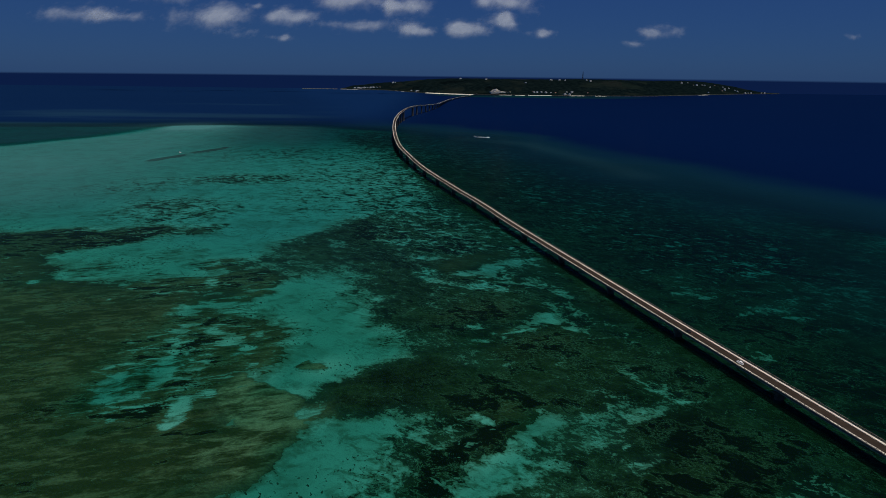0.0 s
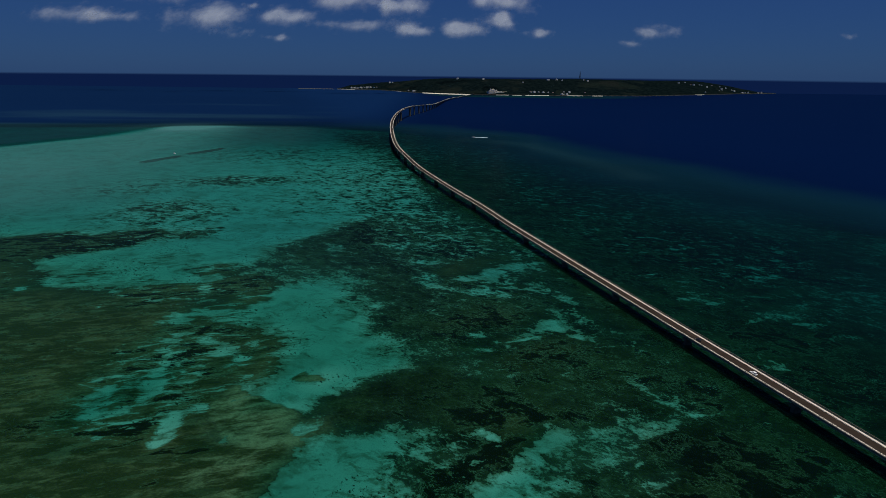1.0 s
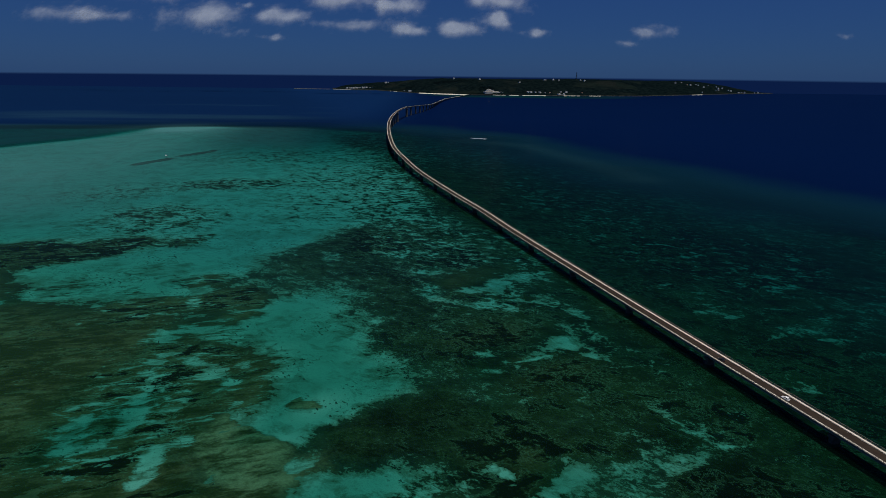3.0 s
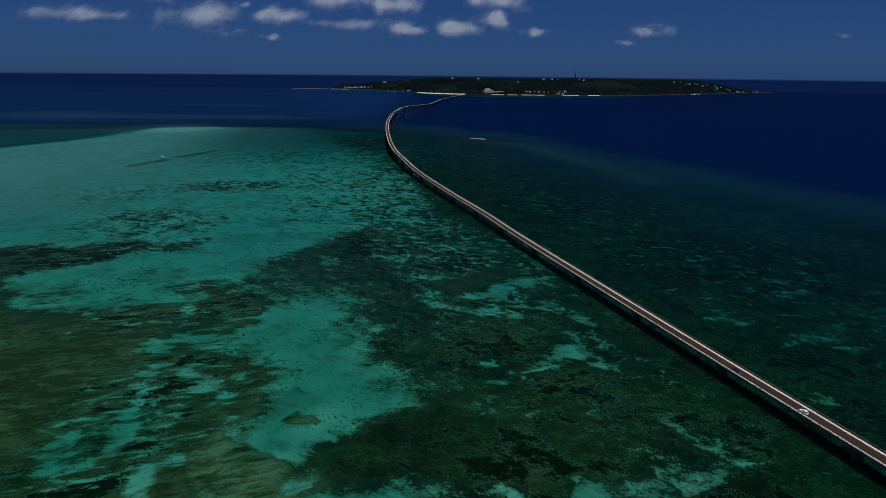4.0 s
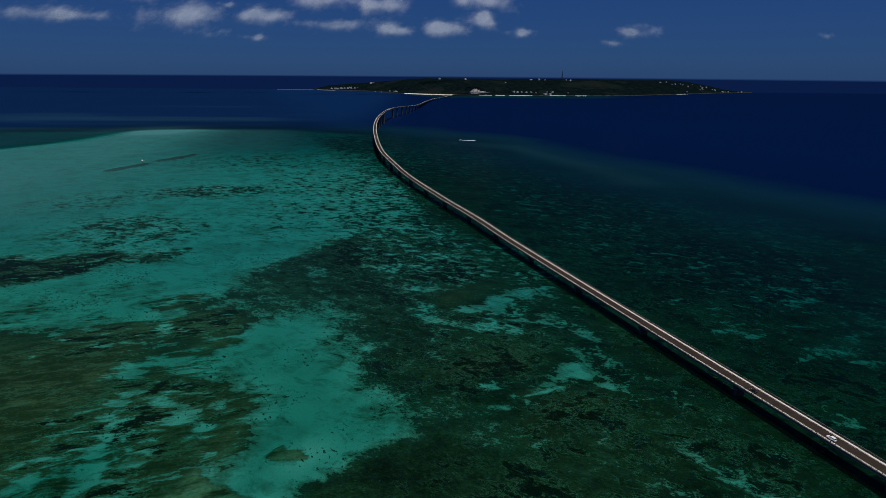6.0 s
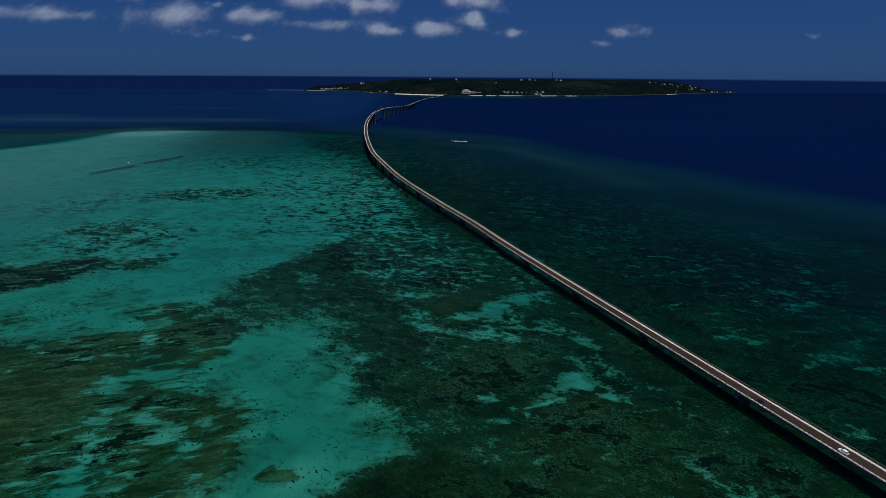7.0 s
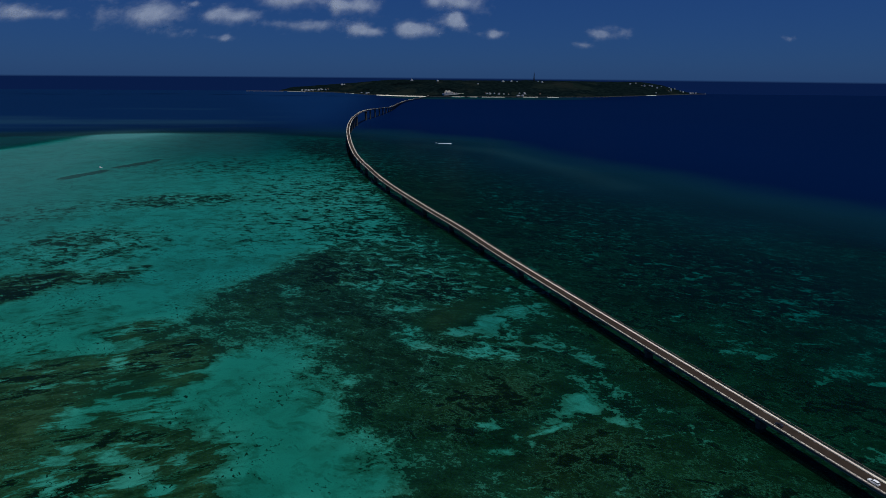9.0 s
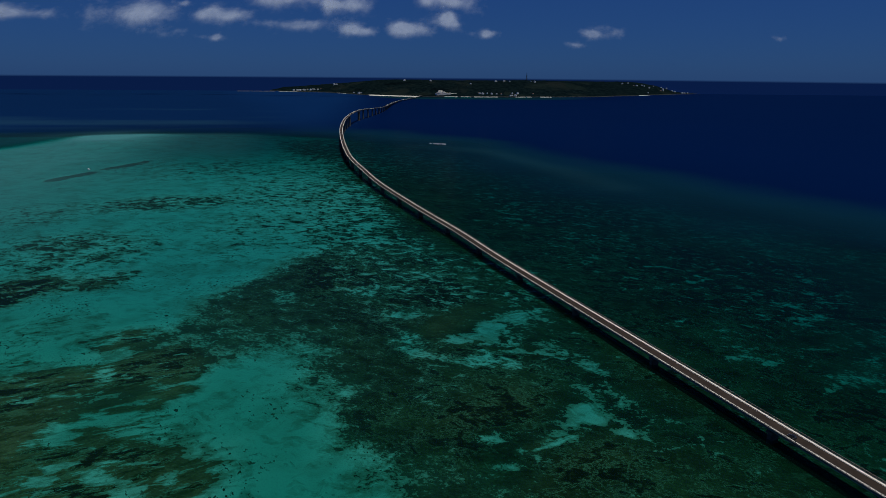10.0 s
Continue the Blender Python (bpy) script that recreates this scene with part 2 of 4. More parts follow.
def water_material():
    """Sea water: it swallows red first, scatters blue with depth and mirrors the sky where seen flat."""
    q = Nodes("sea_water")
    depth, silt = q.layer("depth"), q.layer("silt")
    swell = q.noise(q.scaled(1.0, 2.2, 1.0, 20), 0.16, 6.0, 0.62)
    chop = q.noise(q.scaled(1.0, 1.8, 1.0, -15), 0.9, 3.0, 0.6)
    normal = q.bump(q.math("ADD", swell, q.math("MULTIPLY", chop, 0.25)), 0.3, 0.3)
    comb = q.n.new("ShaderNodeCombineColor")
    for s, k in zip(comb.inputs, ABSORB[:2]):
        q.l.new(q.math("EXPONENT", q.math("MULTIPLY", depth, -k)), s)
    clean = q.ramp(q.layer("clean"), 0.0, 1.0, -ABSORB[2], -ABSORB[3])     # oceanic water lets more blue through
    q.l.new(q.math("EXPONENT", q.math("MULTIPLY", depth, clean)), comb.inputs[2])
    clear = q.n.new("ShaderNodeBsdfTransparent")
    q.l.new(comb.outputs[0], clear.inputs[0])
    body = q.n.new("ShaderNodeBsdfDiffuse")
    tone = q.mix(q.ramp(depth, 2.4, 6.5), (0.003, 0.020, 0.014), (0.004, 0.033, 0.054))
    tone = q.mix(q.ramp(depth, 9.0, 30.0), tone, DEEP)
    tone = q.mix(q.layer("open"), tone, (0.0032, 0.0200, 0.074))        # the western sound is a lighter blue
    tone = q.mix(silt, tone, (0.080, 0.245, 0.240))
    q.l.new(tone, body.inputs[0])
    share = q.math("SUBTRACT", 1.0, q.math("EXPONENT", q.math("MULTIPLY", depth, -0.058)))
    share = q.math("MAXIMUM", share, q.math("MULTIPLY", silt, 0.62))
    under = q.n.new("ShaderNodeMixShader")
    q.l.new(share, under.inputs[0])
    q.l.new(clear.outputs[0], under.inputs[1])
    q.l.new(body.outputs[0], under.inputs[2])
    shine = q.n.new("ShaderNodeBsdfGlossy")
    shine.inputs["Roughness"].default_value = 0.15
    q.l.new(normal, shine.inputs["Normal"])
    fres = q.n.new("ShaderNodeFresnel")
    fres.inputs["IOR"].default_value = 1.33
    q.l.new(normal, fres.inputs["Normal"])
    top = q.n.new("ShaderNodeMixShader")
    q.l.new(q.math("MINIMUM", q.math("MULTIPLY", fres.outputs[0], 0.25), 0.036), top.inputs[0])
    q.l.new(under.outputs[0], top.inputs[1])
    q.l.new(shine.outputs[0], top.inputs[2])
    q.l.new(top.outputs[0], q.out.inputs[0])
    return q.mat


def land_material():
    """Subtropical woodland, its greens tinted with the blue of distance haze, with paler fields and a rim of rock and
    sand at the shore.
    """
    q = Nodes("island_woodland")
    wood = q.noise(q.co, 0.035, 6.0, 0.65)
    # bluish air haze is mixed into these two woodland greens
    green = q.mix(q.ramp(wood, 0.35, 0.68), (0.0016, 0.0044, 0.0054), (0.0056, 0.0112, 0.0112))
    plots = q.cells(q.scaled(1.0, 0.45, 0.0, 12), 0.006, out="Color")
    sep = q.n.new("ShaderNodeSeparateColor")
    q.l.new(plots, sep.inputs[0])
    field = q.math("MULTIPLY", q.ramp(sep.outputs[0], 0.55, 0.72), q.ramp(q.noise(q.co, 0.004, 2.0), 0.45, 0.60))
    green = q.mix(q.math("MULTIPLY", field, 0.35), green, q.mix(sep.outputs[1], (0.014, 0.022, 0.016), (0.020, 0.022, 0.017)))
    shore = q.layer("shore")
    rock = q.mix(q.ramp(q.noise(q.co, 0.06, 5.0), 0.4, 0.6), (0.015, 0.016, 0.015), (0.06, 0.058, 0.05))
    return q.finish(q.mix(shore, green, rock), 0.95, 0.0, q.bump(wood, 6.0), 0.0)


def cloud_material():
    q = Nodes("cloud_vapour")
    fade = q.layer("vapour")
    wisps = q.noise(q.co, 0.012, 5.0, 0.6)
    alpha = q.ramp(q.math("ADD", fade, q.math("MULTIPLY", q.math("SUBTRACT", wisps, 0.5), 0.75)), 0.02, 1.15)
    alpha = q.math("MULTIPLY", alpha, 0.54)
    geo = q.n.new("ShaderNodeNewGeometry")
    lean = q.n.new("ShaderNodeVectorMath")       # light spreads inside a cloud: its skin is lit as if it leaned to the sky
    lean.operation = "MULTIPLY_ADD"
    q.l.new(geo.outputs["Normal"], lean.inputs[0])
    lean.inputs[1].default_value, lean.inputs[2].default_value = (0.3, 0.3, 0.3), (0.25, -0.1, 0.75)
    body, glow = q.n.new("ShaderNodeBsdfDiffuse"), q.n.new("ShaderNodeBsdfTranslucent")
    for b in (body, glow):
        b.inputs[0].default_value = CLOUD_WHITE
        q.l.new(lean.outputs[0], b.inputs["Normal"])
    lit, clear, both = q.n.new("ShaderNodeMixShader"), q.n.new("ShaderNodeBsdfTransparent"), q.n.new("ShaderNodeMixShader")
    lit.inputs[0].default_value = 0.1
    q.l.new(body.outputs[0], lit.inputs[1])
    q.l.new(glow.outputs[0], lit.inputs[2])
    q.l.new(alpha, both.inputs[0])
    q.l.new(clear.outputs[0], both.inputs[1])
    q.l.new(lit.outputs[0], both.inputs[2])
    q.l.new(both.outputs[0], q.out.inputs[0])
    return q.mat


ASPHALT = plain("worn_brown_asphalt", (0.024, 0.0160, 0.0102), (0.039, 0.0272, 0.0180), 0.25, 0.9, relief=0.004, spec=0.2)
CONCRETE = plain("weathered_concrete", (0.26, 0.25, 0.22), (0.38, 0.36, 0.32), 0.3, 0.85, relief=0.01)
# pier concrete: shade under the deck is put into its darker colour
PIER_CONCRETE = plain("shade_darkened_concrete", (0.055, 0.054, 0.044), (0.115, 0.108, 0.088), 0.25, 0.9, relief=0.01)
VERGE = plain("dark_verge_concrete", (0.09, 0.085, 0.075), (0.15, 0.14, 0.125), 0.4, 0.9, relief=0.006)
KERB = plain("pale_kerb_concrete", (0.76, 0.68, 0.51), (0.90, 0.82, 0.66), 0.4, 0.8, relief=0.006)
RAIL_METAL = plain("brown_painted_steel", (0.17, 0.15, 0.12), (0.25, 0.22, 0.18), 0.8, 0.5, 0.3, 0.002)
PAINT = plain("white_road_paint", (0.50, 0.49, 0.46), (0.72, 0.71, 0.68), 0.6, 0.7, relief=0.002)
GIRDER_PAINT = plain("grey_steel_girder_paint", (0.16, 0.17, 0.17), (0.24, 0.25, 0.25), 0.15, 0.55, relief=0.004)
WALL_WHITE = plain("white_render", (0.62, 0.61, 0.58), (0.82, 0.81, 0.78), 0.2, 0.85)
ROOF_GREY = plain("grey_flat_roof", (0.42, 0.42, 0.41), (0.62, 0.61, 0.59), 0.2, 0.9)
ROOF_RED = plain("terracotta_roof", (0.24, 0.10, 0.06), (0.36, 0.16, 0.10), 0.3, 0.85)
GLASS_DARK = plain("dark_window_glass", (0.02, 0.025, 0.03), (0.04, 0.045, 0.05), 0.5, 0.12, spec=0.6)
DARK_STEEL = plain("dark_painted_steel", (0.012, 0.012, 0.013), (0.024, 0.024, 0.025), 0.3, 0.6)
STEEL = plain("galvanised_steel", (0.22, 0.22, 0.22), (0.34, 0.34, 0.34), 0.3, 0.5, 0.5)
CAR_WHITE = plain("white_car_paint", (0.80, 0.80, 0.79), (0.86, 0.86, 0.85), 0.7, 0.25, spec=0.5)
CAR_BLACK = plain("black_car_paint", (0.012, 0.012, 0.014), (0.022, 0.022, 0.024), 0.7, 0.2, spec=0.5)
CAR_SILVER = plain("silver_car_paint", (0.42, 0.43, 0.44), (0.52, 0.53, 0.54), 0.7, 0.3, 0.4)
RUBBER = plain("black_tyre_rubber", (0.018, 0.018, 0.018), (0.032, 0.032, 0.032), 3.0, 0.9)
LAMP_GLASS = plain("clear_lamp_glass", (0.70, 0.70, 0.68), (0.80, 0.80, 0.78), 3.0, 0.15)
TAIL_RED = plain("red_lamp_glass", (0.35, 0.02, 0.02), (0.45, 0.03, 0.03), 3.0, 0.2)
FOAM = plain("white_foam", (0.70, 0.74, 0.75), (0.88, 0.90, 0.90), 0.8, 0.9)
SAND = plain("pale_beach_sand", (0.60, 0.55, 0.44), (0.76, 0.71, 0.60), 0.05, 0.95)
ROCK = plain("dark_limestone", (0.05, 0.05, 0.045), (0.14, 0.13, 0.11), 0.1, 0.95, relief=0.3)
SEABED, WATER, LAND, CLOUD = seabed_material(), water_material(), land_material(), cloud_material()

# ---- sea floor and water ----
EDGE = np.array([(-9130, 652), (-3261, 809), (-1435, 991), (-893, 1117), (-848, 1217), (-792, 1336), (-768, 1572),
                 (-629, 1623), (-381, 1619), (-158, 1514), (90, 1306), (177, 1029), (248, 892), (317, 721),
                 (365, 603), (440, 518), (678, 261), (913, -130), (1174, -1174), (1304, -3261)], float)


def beyond_edge(X, Y):
    """Metres outside the rim of the reef flat (negative: on the flat)."""
    best = np.full(X.shape, 1e9)
    inside = np.zeros(X.shape, bool)
    ring = np.vstack([EDGE, [(-7000, -2500)]])
    for k, (a, b) in enumerate(zip(ring, np.roll(ring, -1, axis=0))):
        d = b - a
        if k < len(EDGE) - 1:
            s = np.clip(((X - a[0]) * d[0] + (Y - a[1]) * d[1]) / (d @ d), 0, 1)
            best = np.minimum(best, np.hypot(X - a[0] - s * d[0], Y - a[1] - s * d[1]))
        cross = (a[1] > Y) != (b[1] > Y)
        inside ^= cross & (X < (b[0] - a[0]) * (Y - a[1]) / (b[1] - a[1] + 1e-9) + a[0])
    return np.where(inside, -best, best)


def water_depth(X, Y):
    wob = (36 + 50 * smooth(-100, 200, X)) * value_noise(X, Y, 210, 3)
    sd = beyond_edge(X, Y)
    east = smooth(-200, 200, X + 0.33 * (Y - 1170))      # the eastern rim slopes gently, the western one breaks off
    slope = -105 * east - 16
    fall = smooth(0, 1, (sd + wob * (0.35 + 0.65 * east) - slope) / (80 + 360 * east)) ** (1 + 0.8 * east)
    right = smooth(-80, 155, X + 0.32 * (Y - 293) - 104)
    flat = 2.0 + 0.7 * right + 1.9 * smooth(150, 420, X + 0.33 * (Y - 293)) + 0.4 * value_noise(X, Y, 310, 5)
    flat = flat + 0.75 * np.clip(floor_cover(X, Y)[0], -0.9, 0.8) * (1 - right)     # weed beds stand proud of the sand
    flat = flat + 1.1 * smooth(420, 1000, Y) * east
    flat = flat + 3.2 * smooth(-640, -440, X + 0.15 * (Y - 1430)) * (1 - 0.5 * smooth(-350, -100, X)) * smooth(780, 1330, Y + 0.3 * X) * (1 - east)
    shelf = smooth(1660, 1560, Y + 0.8 * wob) * smooth(-560, -720, X) * (1 - east)      # a sunken terrace outside the western rim
    off = smooth(0, 650 - 150 * (1 - east), sd)
    shore = smooth(640, 260, coast_line(X) - Y) * smooth(-300, 100, X) * smooth(1900, 900, X)
    deep = (9 + 17 * east + (15 + east) * off) * (1 - 0.82 * shore) + (2.2 + 2.8 * east) * value_noise(X, Y * 4, 900, 8)
    deep = deep + (6.3 + 2.0 * value_noise(X, Y * 2, 160, 9) - deep) * shelf
    return np.maximum(flat * (1 - fall) + deep * fall, 0.6)


def silt_share(X, Y):
    """Milky, very shallow sand water in the north-west of the flat."""
    k = smooth(-160, -550, X + 0.05 * Y) * smooth(430, 680, Y) * smooth(13, -52, beyond_edge(X, Y))
    rim = np.exp(-(((X + 704) / 98) ** 2 + ((Y - 1558) / 92) ** 2))
    sound = smooth(150, -60, X + 0.33 * (Y - 293)) * smooth(240, 420, Y) * smooth(13, -90, beyond_edge(X, Y))
    shoals = smooth(0.1, 0.6, value_noise(X * 0.3, Y, 260, 15, 4)) * smooth(1650, 1850, Y) * smooth(3000, 2300, Y) * smooth(-250, -600, X)
    plume = np.zeros(X.shape)           # a paler tongue of water by the outer slope
    for a, b, wide in (((55, 1325), (190, 1235), 60), ((190, 1235), (260, 1020), 50), ((260, 1020), (300, 850), 60)):
        a, d = np.array(a, float), np.array(b, float) - np.array(a, float)
        t = np.clip(((X - a[0]) * d[0] + (Y - a[1]) * d[1]) / (d @ d), 0, 1)
        plume = np.maximum(plume, smooth(1, 0, np.hypot(X - a[0] - t * d[0], Y - a[1] - t * d[1]) / wide))
    k = k + 0.15 * shoals + 0.22 * smooth(1660, 1560, Y) * smooth(-560, -720, X) * smooth(-10, 40, beyond_edge(X, Y)) + 0.09 * plume
    return np.clip(0.85 * k * (0.8 + 0.2 * value_noise(X, Y, 235, 12)) + 0.6 * rim + 0.15 * sound * (1 - k), 0, 1)


TRENCH = ((-506, 961), (-449, 1141))      # a straight dark trench across the sand
BEDS = []


def bed(cx, cy, rx, ry, turn, sand, soft, patchy, olive, dark, speck):
    """An oval patch of the sea floor, later ones on top. sand: above 0 sand, below 0 weed; patchy: how broken up it is;
    olive: brown-green seagrass rather than teal weed; dark: how much black live reef; speck: how finely it thins out."""
    BEDS.append((cx, cy, rx, ry, radians(turn), sand, soft, (patchy, olive, dark, speck)))


# far sand with dark flakes
bed(-308, 616, 61.7, 57.4, -29, 0.12, 0.6, 1, 0.2, 0.4, 0.03)
bed(-289, 811, 88, 33.5, 14, -0.02, 0.7, 0.9, 0, 0.4, 0.03)
bed(-287, 1063, 133, 105, -15, 0.42, 0.8, 0.8, 0, 0.3, 0.03)
bed(-147, 874, 138, 80.4, -78, 0.42, 0.7, 0.9, 0, 0.4, 0.03)
bed(-129, 672, 82.6, 72.5, -41, 0.46, 0.7, 0.8, 0, 0.4, 0.03)
bed(-57, 736, 194, 42.1, -85, 0.22, 0.6, 1, 0, 0.5, 0.03)
bed(-409, 736, 61.5, 42.6, 37, 0.45, 0.8, 0.7, 0, 0.3, 0.03)
# olive beds of the west
bed(-333, 489, 86, 35.2, 21, -0.45, 0.4, 0.75, 0.55, 0.8, 0)
bed(-389, 473, 68.6, 44.8, 0, -0.55, 0.4, 0.55, 0.6, 0.7, 0)
bed(-245, 523, 21.9, 17.3, 8, -0.2, 0.6, 0.9, 0.5, 0.6, 0)
bed(-226, 543, 12.4, 10.1, -36, -0.15, 0.6, 0.9, 0.4, 0.5, 0)
bed(-372, 402, 87.7, 47.8, -14, -0.55, 0.45, 0.5, 0.8, 0.35, 0)
bed(-231, 298, 138, 76.9, -13, -0.9, 0.28, 0.55, 1, 0.15, 0)
bed(-161, 191, 98.6, 51.2, -19, -0.9, 0.3, 0.34, 1, 0.1, 0)
bed(-198, 380, 42.3, 19.7, 14, -0.6, 0.4, 0.7, 1, 0.5, 0)
bed(-151, 391, 26.9, 23.8, 70, -0.6, 0.35, 0.75, 1, 0.6, 0)
bed(-137, 361, 19.9, 8.66, 32, -0.3, 0.4, 0.6, 1, 0.1, 0)
bed(-180, 424, 24.2, 13.3, 16, -0.35, 0.5, 0.75, 0.9, 0.4, 0)
bed(-281, 406, 23.2, 19, 61, 0.42, 0.55, 0.8, 0.8, 0.3, 0)
bed(-231, 441, 32.4, 21.1, 14, 0.55, 0.5, 0.6, 0.6, 0.3, 0)
bed(-228, 405, 15.3, 8.84, -47, 0.35, 0.6, 0.7, 0.8, 0.2, 0)
bed(-172, 384, 18.7, 5.86, -66, 0.1, 0.6, 0.95, 0.9, 0.5, 0)
bed(-304, 381, 5.65, 5.07, -54, 0.5, 0.4, 0.5, 1, 0.3, 0)
bed(-143, 336, 29.9, 12.7, 16, 0.55, 0.4, 0.55, 1, 0.2, 0)
# combed bed, half weed and half sand
bed(-140, 284, 49.2, 37.4, 17, -0.25, 0.35, 0.8, 1, 0.6, 0)
bed(-146, 235, 36.6, 30.7, -14, -0.22, 0.4, 0.85, 1, 0.5, 0)
bed(-104, 278, 21, 18.7, -66, -0.4, 0.35, 0.7, 1, 0.15, 0)
bed(-159, 304, 5.16, 3.83, -13, 0.55, 0.45, 0.5, 1, 0.1, 0)
bed(-124, 288, 6.42, 5.29, 25, 0.55, 0.45, 0.5, 1, 0.1, 0)
bed(-111, 281, 5.45, 2.86, 24, 0.55, 0.45, 0.5, 1, 0.1, 0)
bed(-137, 302, 6.09, 3.65, -12, 0.55, 0.45, 0.5, 1, 0.1, 0)
bed(-111, 299, 4.57, 2.9, -12, 0.55, 0.45, 0.5, 1, 0.1, 0)
bed(-160, 292, 4.38, 3.06, 3, 0.55, 0.45, 0.5, 1, 0.1, 0)
bed(-167, 240, 15.9, 6.56, -89, 0.6, 0.45, 0.5, 1, 0.1, 0)
bed(-146, 257, 21.1, 4.91, -76, 0.65, 0.45, 0.45, 1, 0.1, 0)
bed(-121, 216, 12.1, 5.33, -86, 0.6, 0.45, 0.5, 1, 0.1, 0)
bed(-113, 236, 5.67, 4.35, 13, 0.45, 0.5, 0.6, 1, 0.1, 0)
bed(-150, 233, 5.12, 4.21, -9, 0.3, 0.4, 0.6, 1, 0.2, 0)
# smooth brown bed with a sand hole
bed(-85, 221, 31.7, 19.4, -33, -0.5, 0.13, 0.14, 1, -0.3, 0)
bed(-85, 194, 24.5, 16.5, 37, -0.75, 0.2, 0.2, 1, -0.2, 0)
bed(-57, 215, 14.3, 10.5, -67, -0.5, 0.15, 0.14, 1, -0.3, 0)
bed(-47, 229, 9.66, 2.42, 19, -0.3, 0.3, 0.25, 1, -0.2, 0)
bed(-107, 204, 15.3, 4.18, 10, -0.9, 0.4, 0.25, 1, 0.75, 0)
bed(-59, 170, 30.3, 11.9, 21, 0.7, 0.25, 0.25, 0.5, 0, 0)
bed(-38, 196, 26.3, 14.2, -77, 0.62, 0.4, 0.4, 0.3, 0.1, 0.15)
bed(-62, 221, 7.51, 5.74, 69, 0.8, 0.2, 0.2, 1, -0.3, 0)
bed(-71, 262, 7.79, 3.49, -7, -0.42, 0.2, 0.2, 1, -0.4, 0)
bed(-74, 265, 3.94, 2.09, 62, -0.42, 0.2, 0.2, 1, -0.4, 0)
bed(-64, 261, 4.42, 1.72, -10, -0.35, 0.3, 0.25, 1, -0.4, 0)
# dark ground of the lower middle
bed(56, 205, 75.2, 53.8, 16, -0.62, 0.3, 0.55, 0.12, 0.45, 0.25)
# soft-edged weed bed of the middle
bed(-92, 498, 90.5, 44.3, 57, -0.5, 0.5, 0.35, 0.1, 0.35, 0.8)
bed(-34, 415, 87.1, 50.6, -62, -0.5, 0.5, 0.4, 0.05, 0.3, 0.75)
bed(-3, 328, 47.9, 37.1, -57, -0.58, 0.5, 0.42, 0.05, 0.4, 0.75)
bed(-95, 480, 16.2, 13.9, 78, 0.16, 0.6, 0.5, 0, 0.2, 0.5)
bed(-66, 526, 38.9, 23.9, 83, -0.7, 0.5, 0.55, 0.1, 0.9, 0.2)
bed(-12, 550, 83.8, 52.9, -89, -0.25, 0.6, 1, 0.1, 0.6, 0.3)
bed(53, 492, 73.6, 57.5, 72, -0.32, 0.6, 0.8, 0.1, 0.5, 0.3)
bed(7, 478, 28.6, 23.9, 8, -0.45, 0.5, 0.8, 0.1, 0.9, 0.2)
bed(29, 378, 46.2, 40.5, -12, -0.5, 0.5, 0.65, 0.15, 0.5, 0.3)
bed(15, 425, 22.3, 15.6, 28, -0.6, 0.4, 0.4, 0.5, 0.2, 0)
bed(45, 451, 24.7, 13.7, 5, -0.45, 0.5, 0.5, 0.4, 0.3, 0)
bed(-11, 404, 20.6, 11.4, -61, 0.28, 0.45, 0.75, 0.1, 0.4, 0.3)
bed(-10, 446, 10.7, 6.03, 2, 0.4, 0.4, 0.5, 0.1, 0.3, 0.2)
bed(-27, 486, 31.5, 10.6, 2, 0.1, 0.6, 1, 0, 0.6, 0.2)
bed(64, 435, 29.8, 18.7, 23, 0.02, 0.6, 0.5, 0.2, -0.1, 0.3)
bed(21, 408, 11.2, 7.41, 20, 0.5, 0.5, 0.5, 0.2, 0, 0)
bed(41, 420, 17.7, 5.97, 84, 0.45, 0.6, 0.55, 0.2, 0, 0)
bed(44, 400, 11.5, 4.93, 3, 0.2, 0.5, 0.8, 0.2, 0.3, 0)
bed(25, 381, 29.8, 9.06, -13, -0.05, 0.6, 1, 0.2, 0.5, 0.2)
bed(64, 387, 26.3, 2.96, -7, 0.25, 0.4, 0.5, 0.2, 0, 0)
bed(89, 370, 7.78, 7.21, 65, 0.2, 0.5, 0.7, 0.2, 0.3, 0.2)
bed(31, 335, 29.7, 17.5, 15, -0.8, 0.8, 0.6, 0.4, 0.72, 0.1)
bed(-15, 341, 27, 14.9, 11, -0.5, 0.5, 0.5, 0.1, 0.5, 0.5)
bed(58, 287, 40.8, 22, 6, -0.8, 0.8, 0.6, 0.5, 0.6, 0.1)
bed(23, 312, 9.41, 3.92, 10, 0.05, 0.4, 0.9, 0.1, 0.6, 0.1)
bed(49, 308, 15.4, 3.6, 19, -0.05, 0.5, 0.8, 0.6, 0.3, 0.1)
bed(69, 332, 5, 3.49, 13, 0.75, 0.25, 0.3, 0.1, 0, 0)
bed(73, 322, 7.9, 4.69, -48, 0.62, 0.25, 0.25, 0.1, 0, 0)
bed(82, 312, 5.56, 3.29, -25, 0.5, 0.3, 0.3, 0.1, 0, 0)
bed(24, 294, 7.71, 3.49, 15, 0.3, 0.4, 0.6, 0.1, 0.4, 0.1)
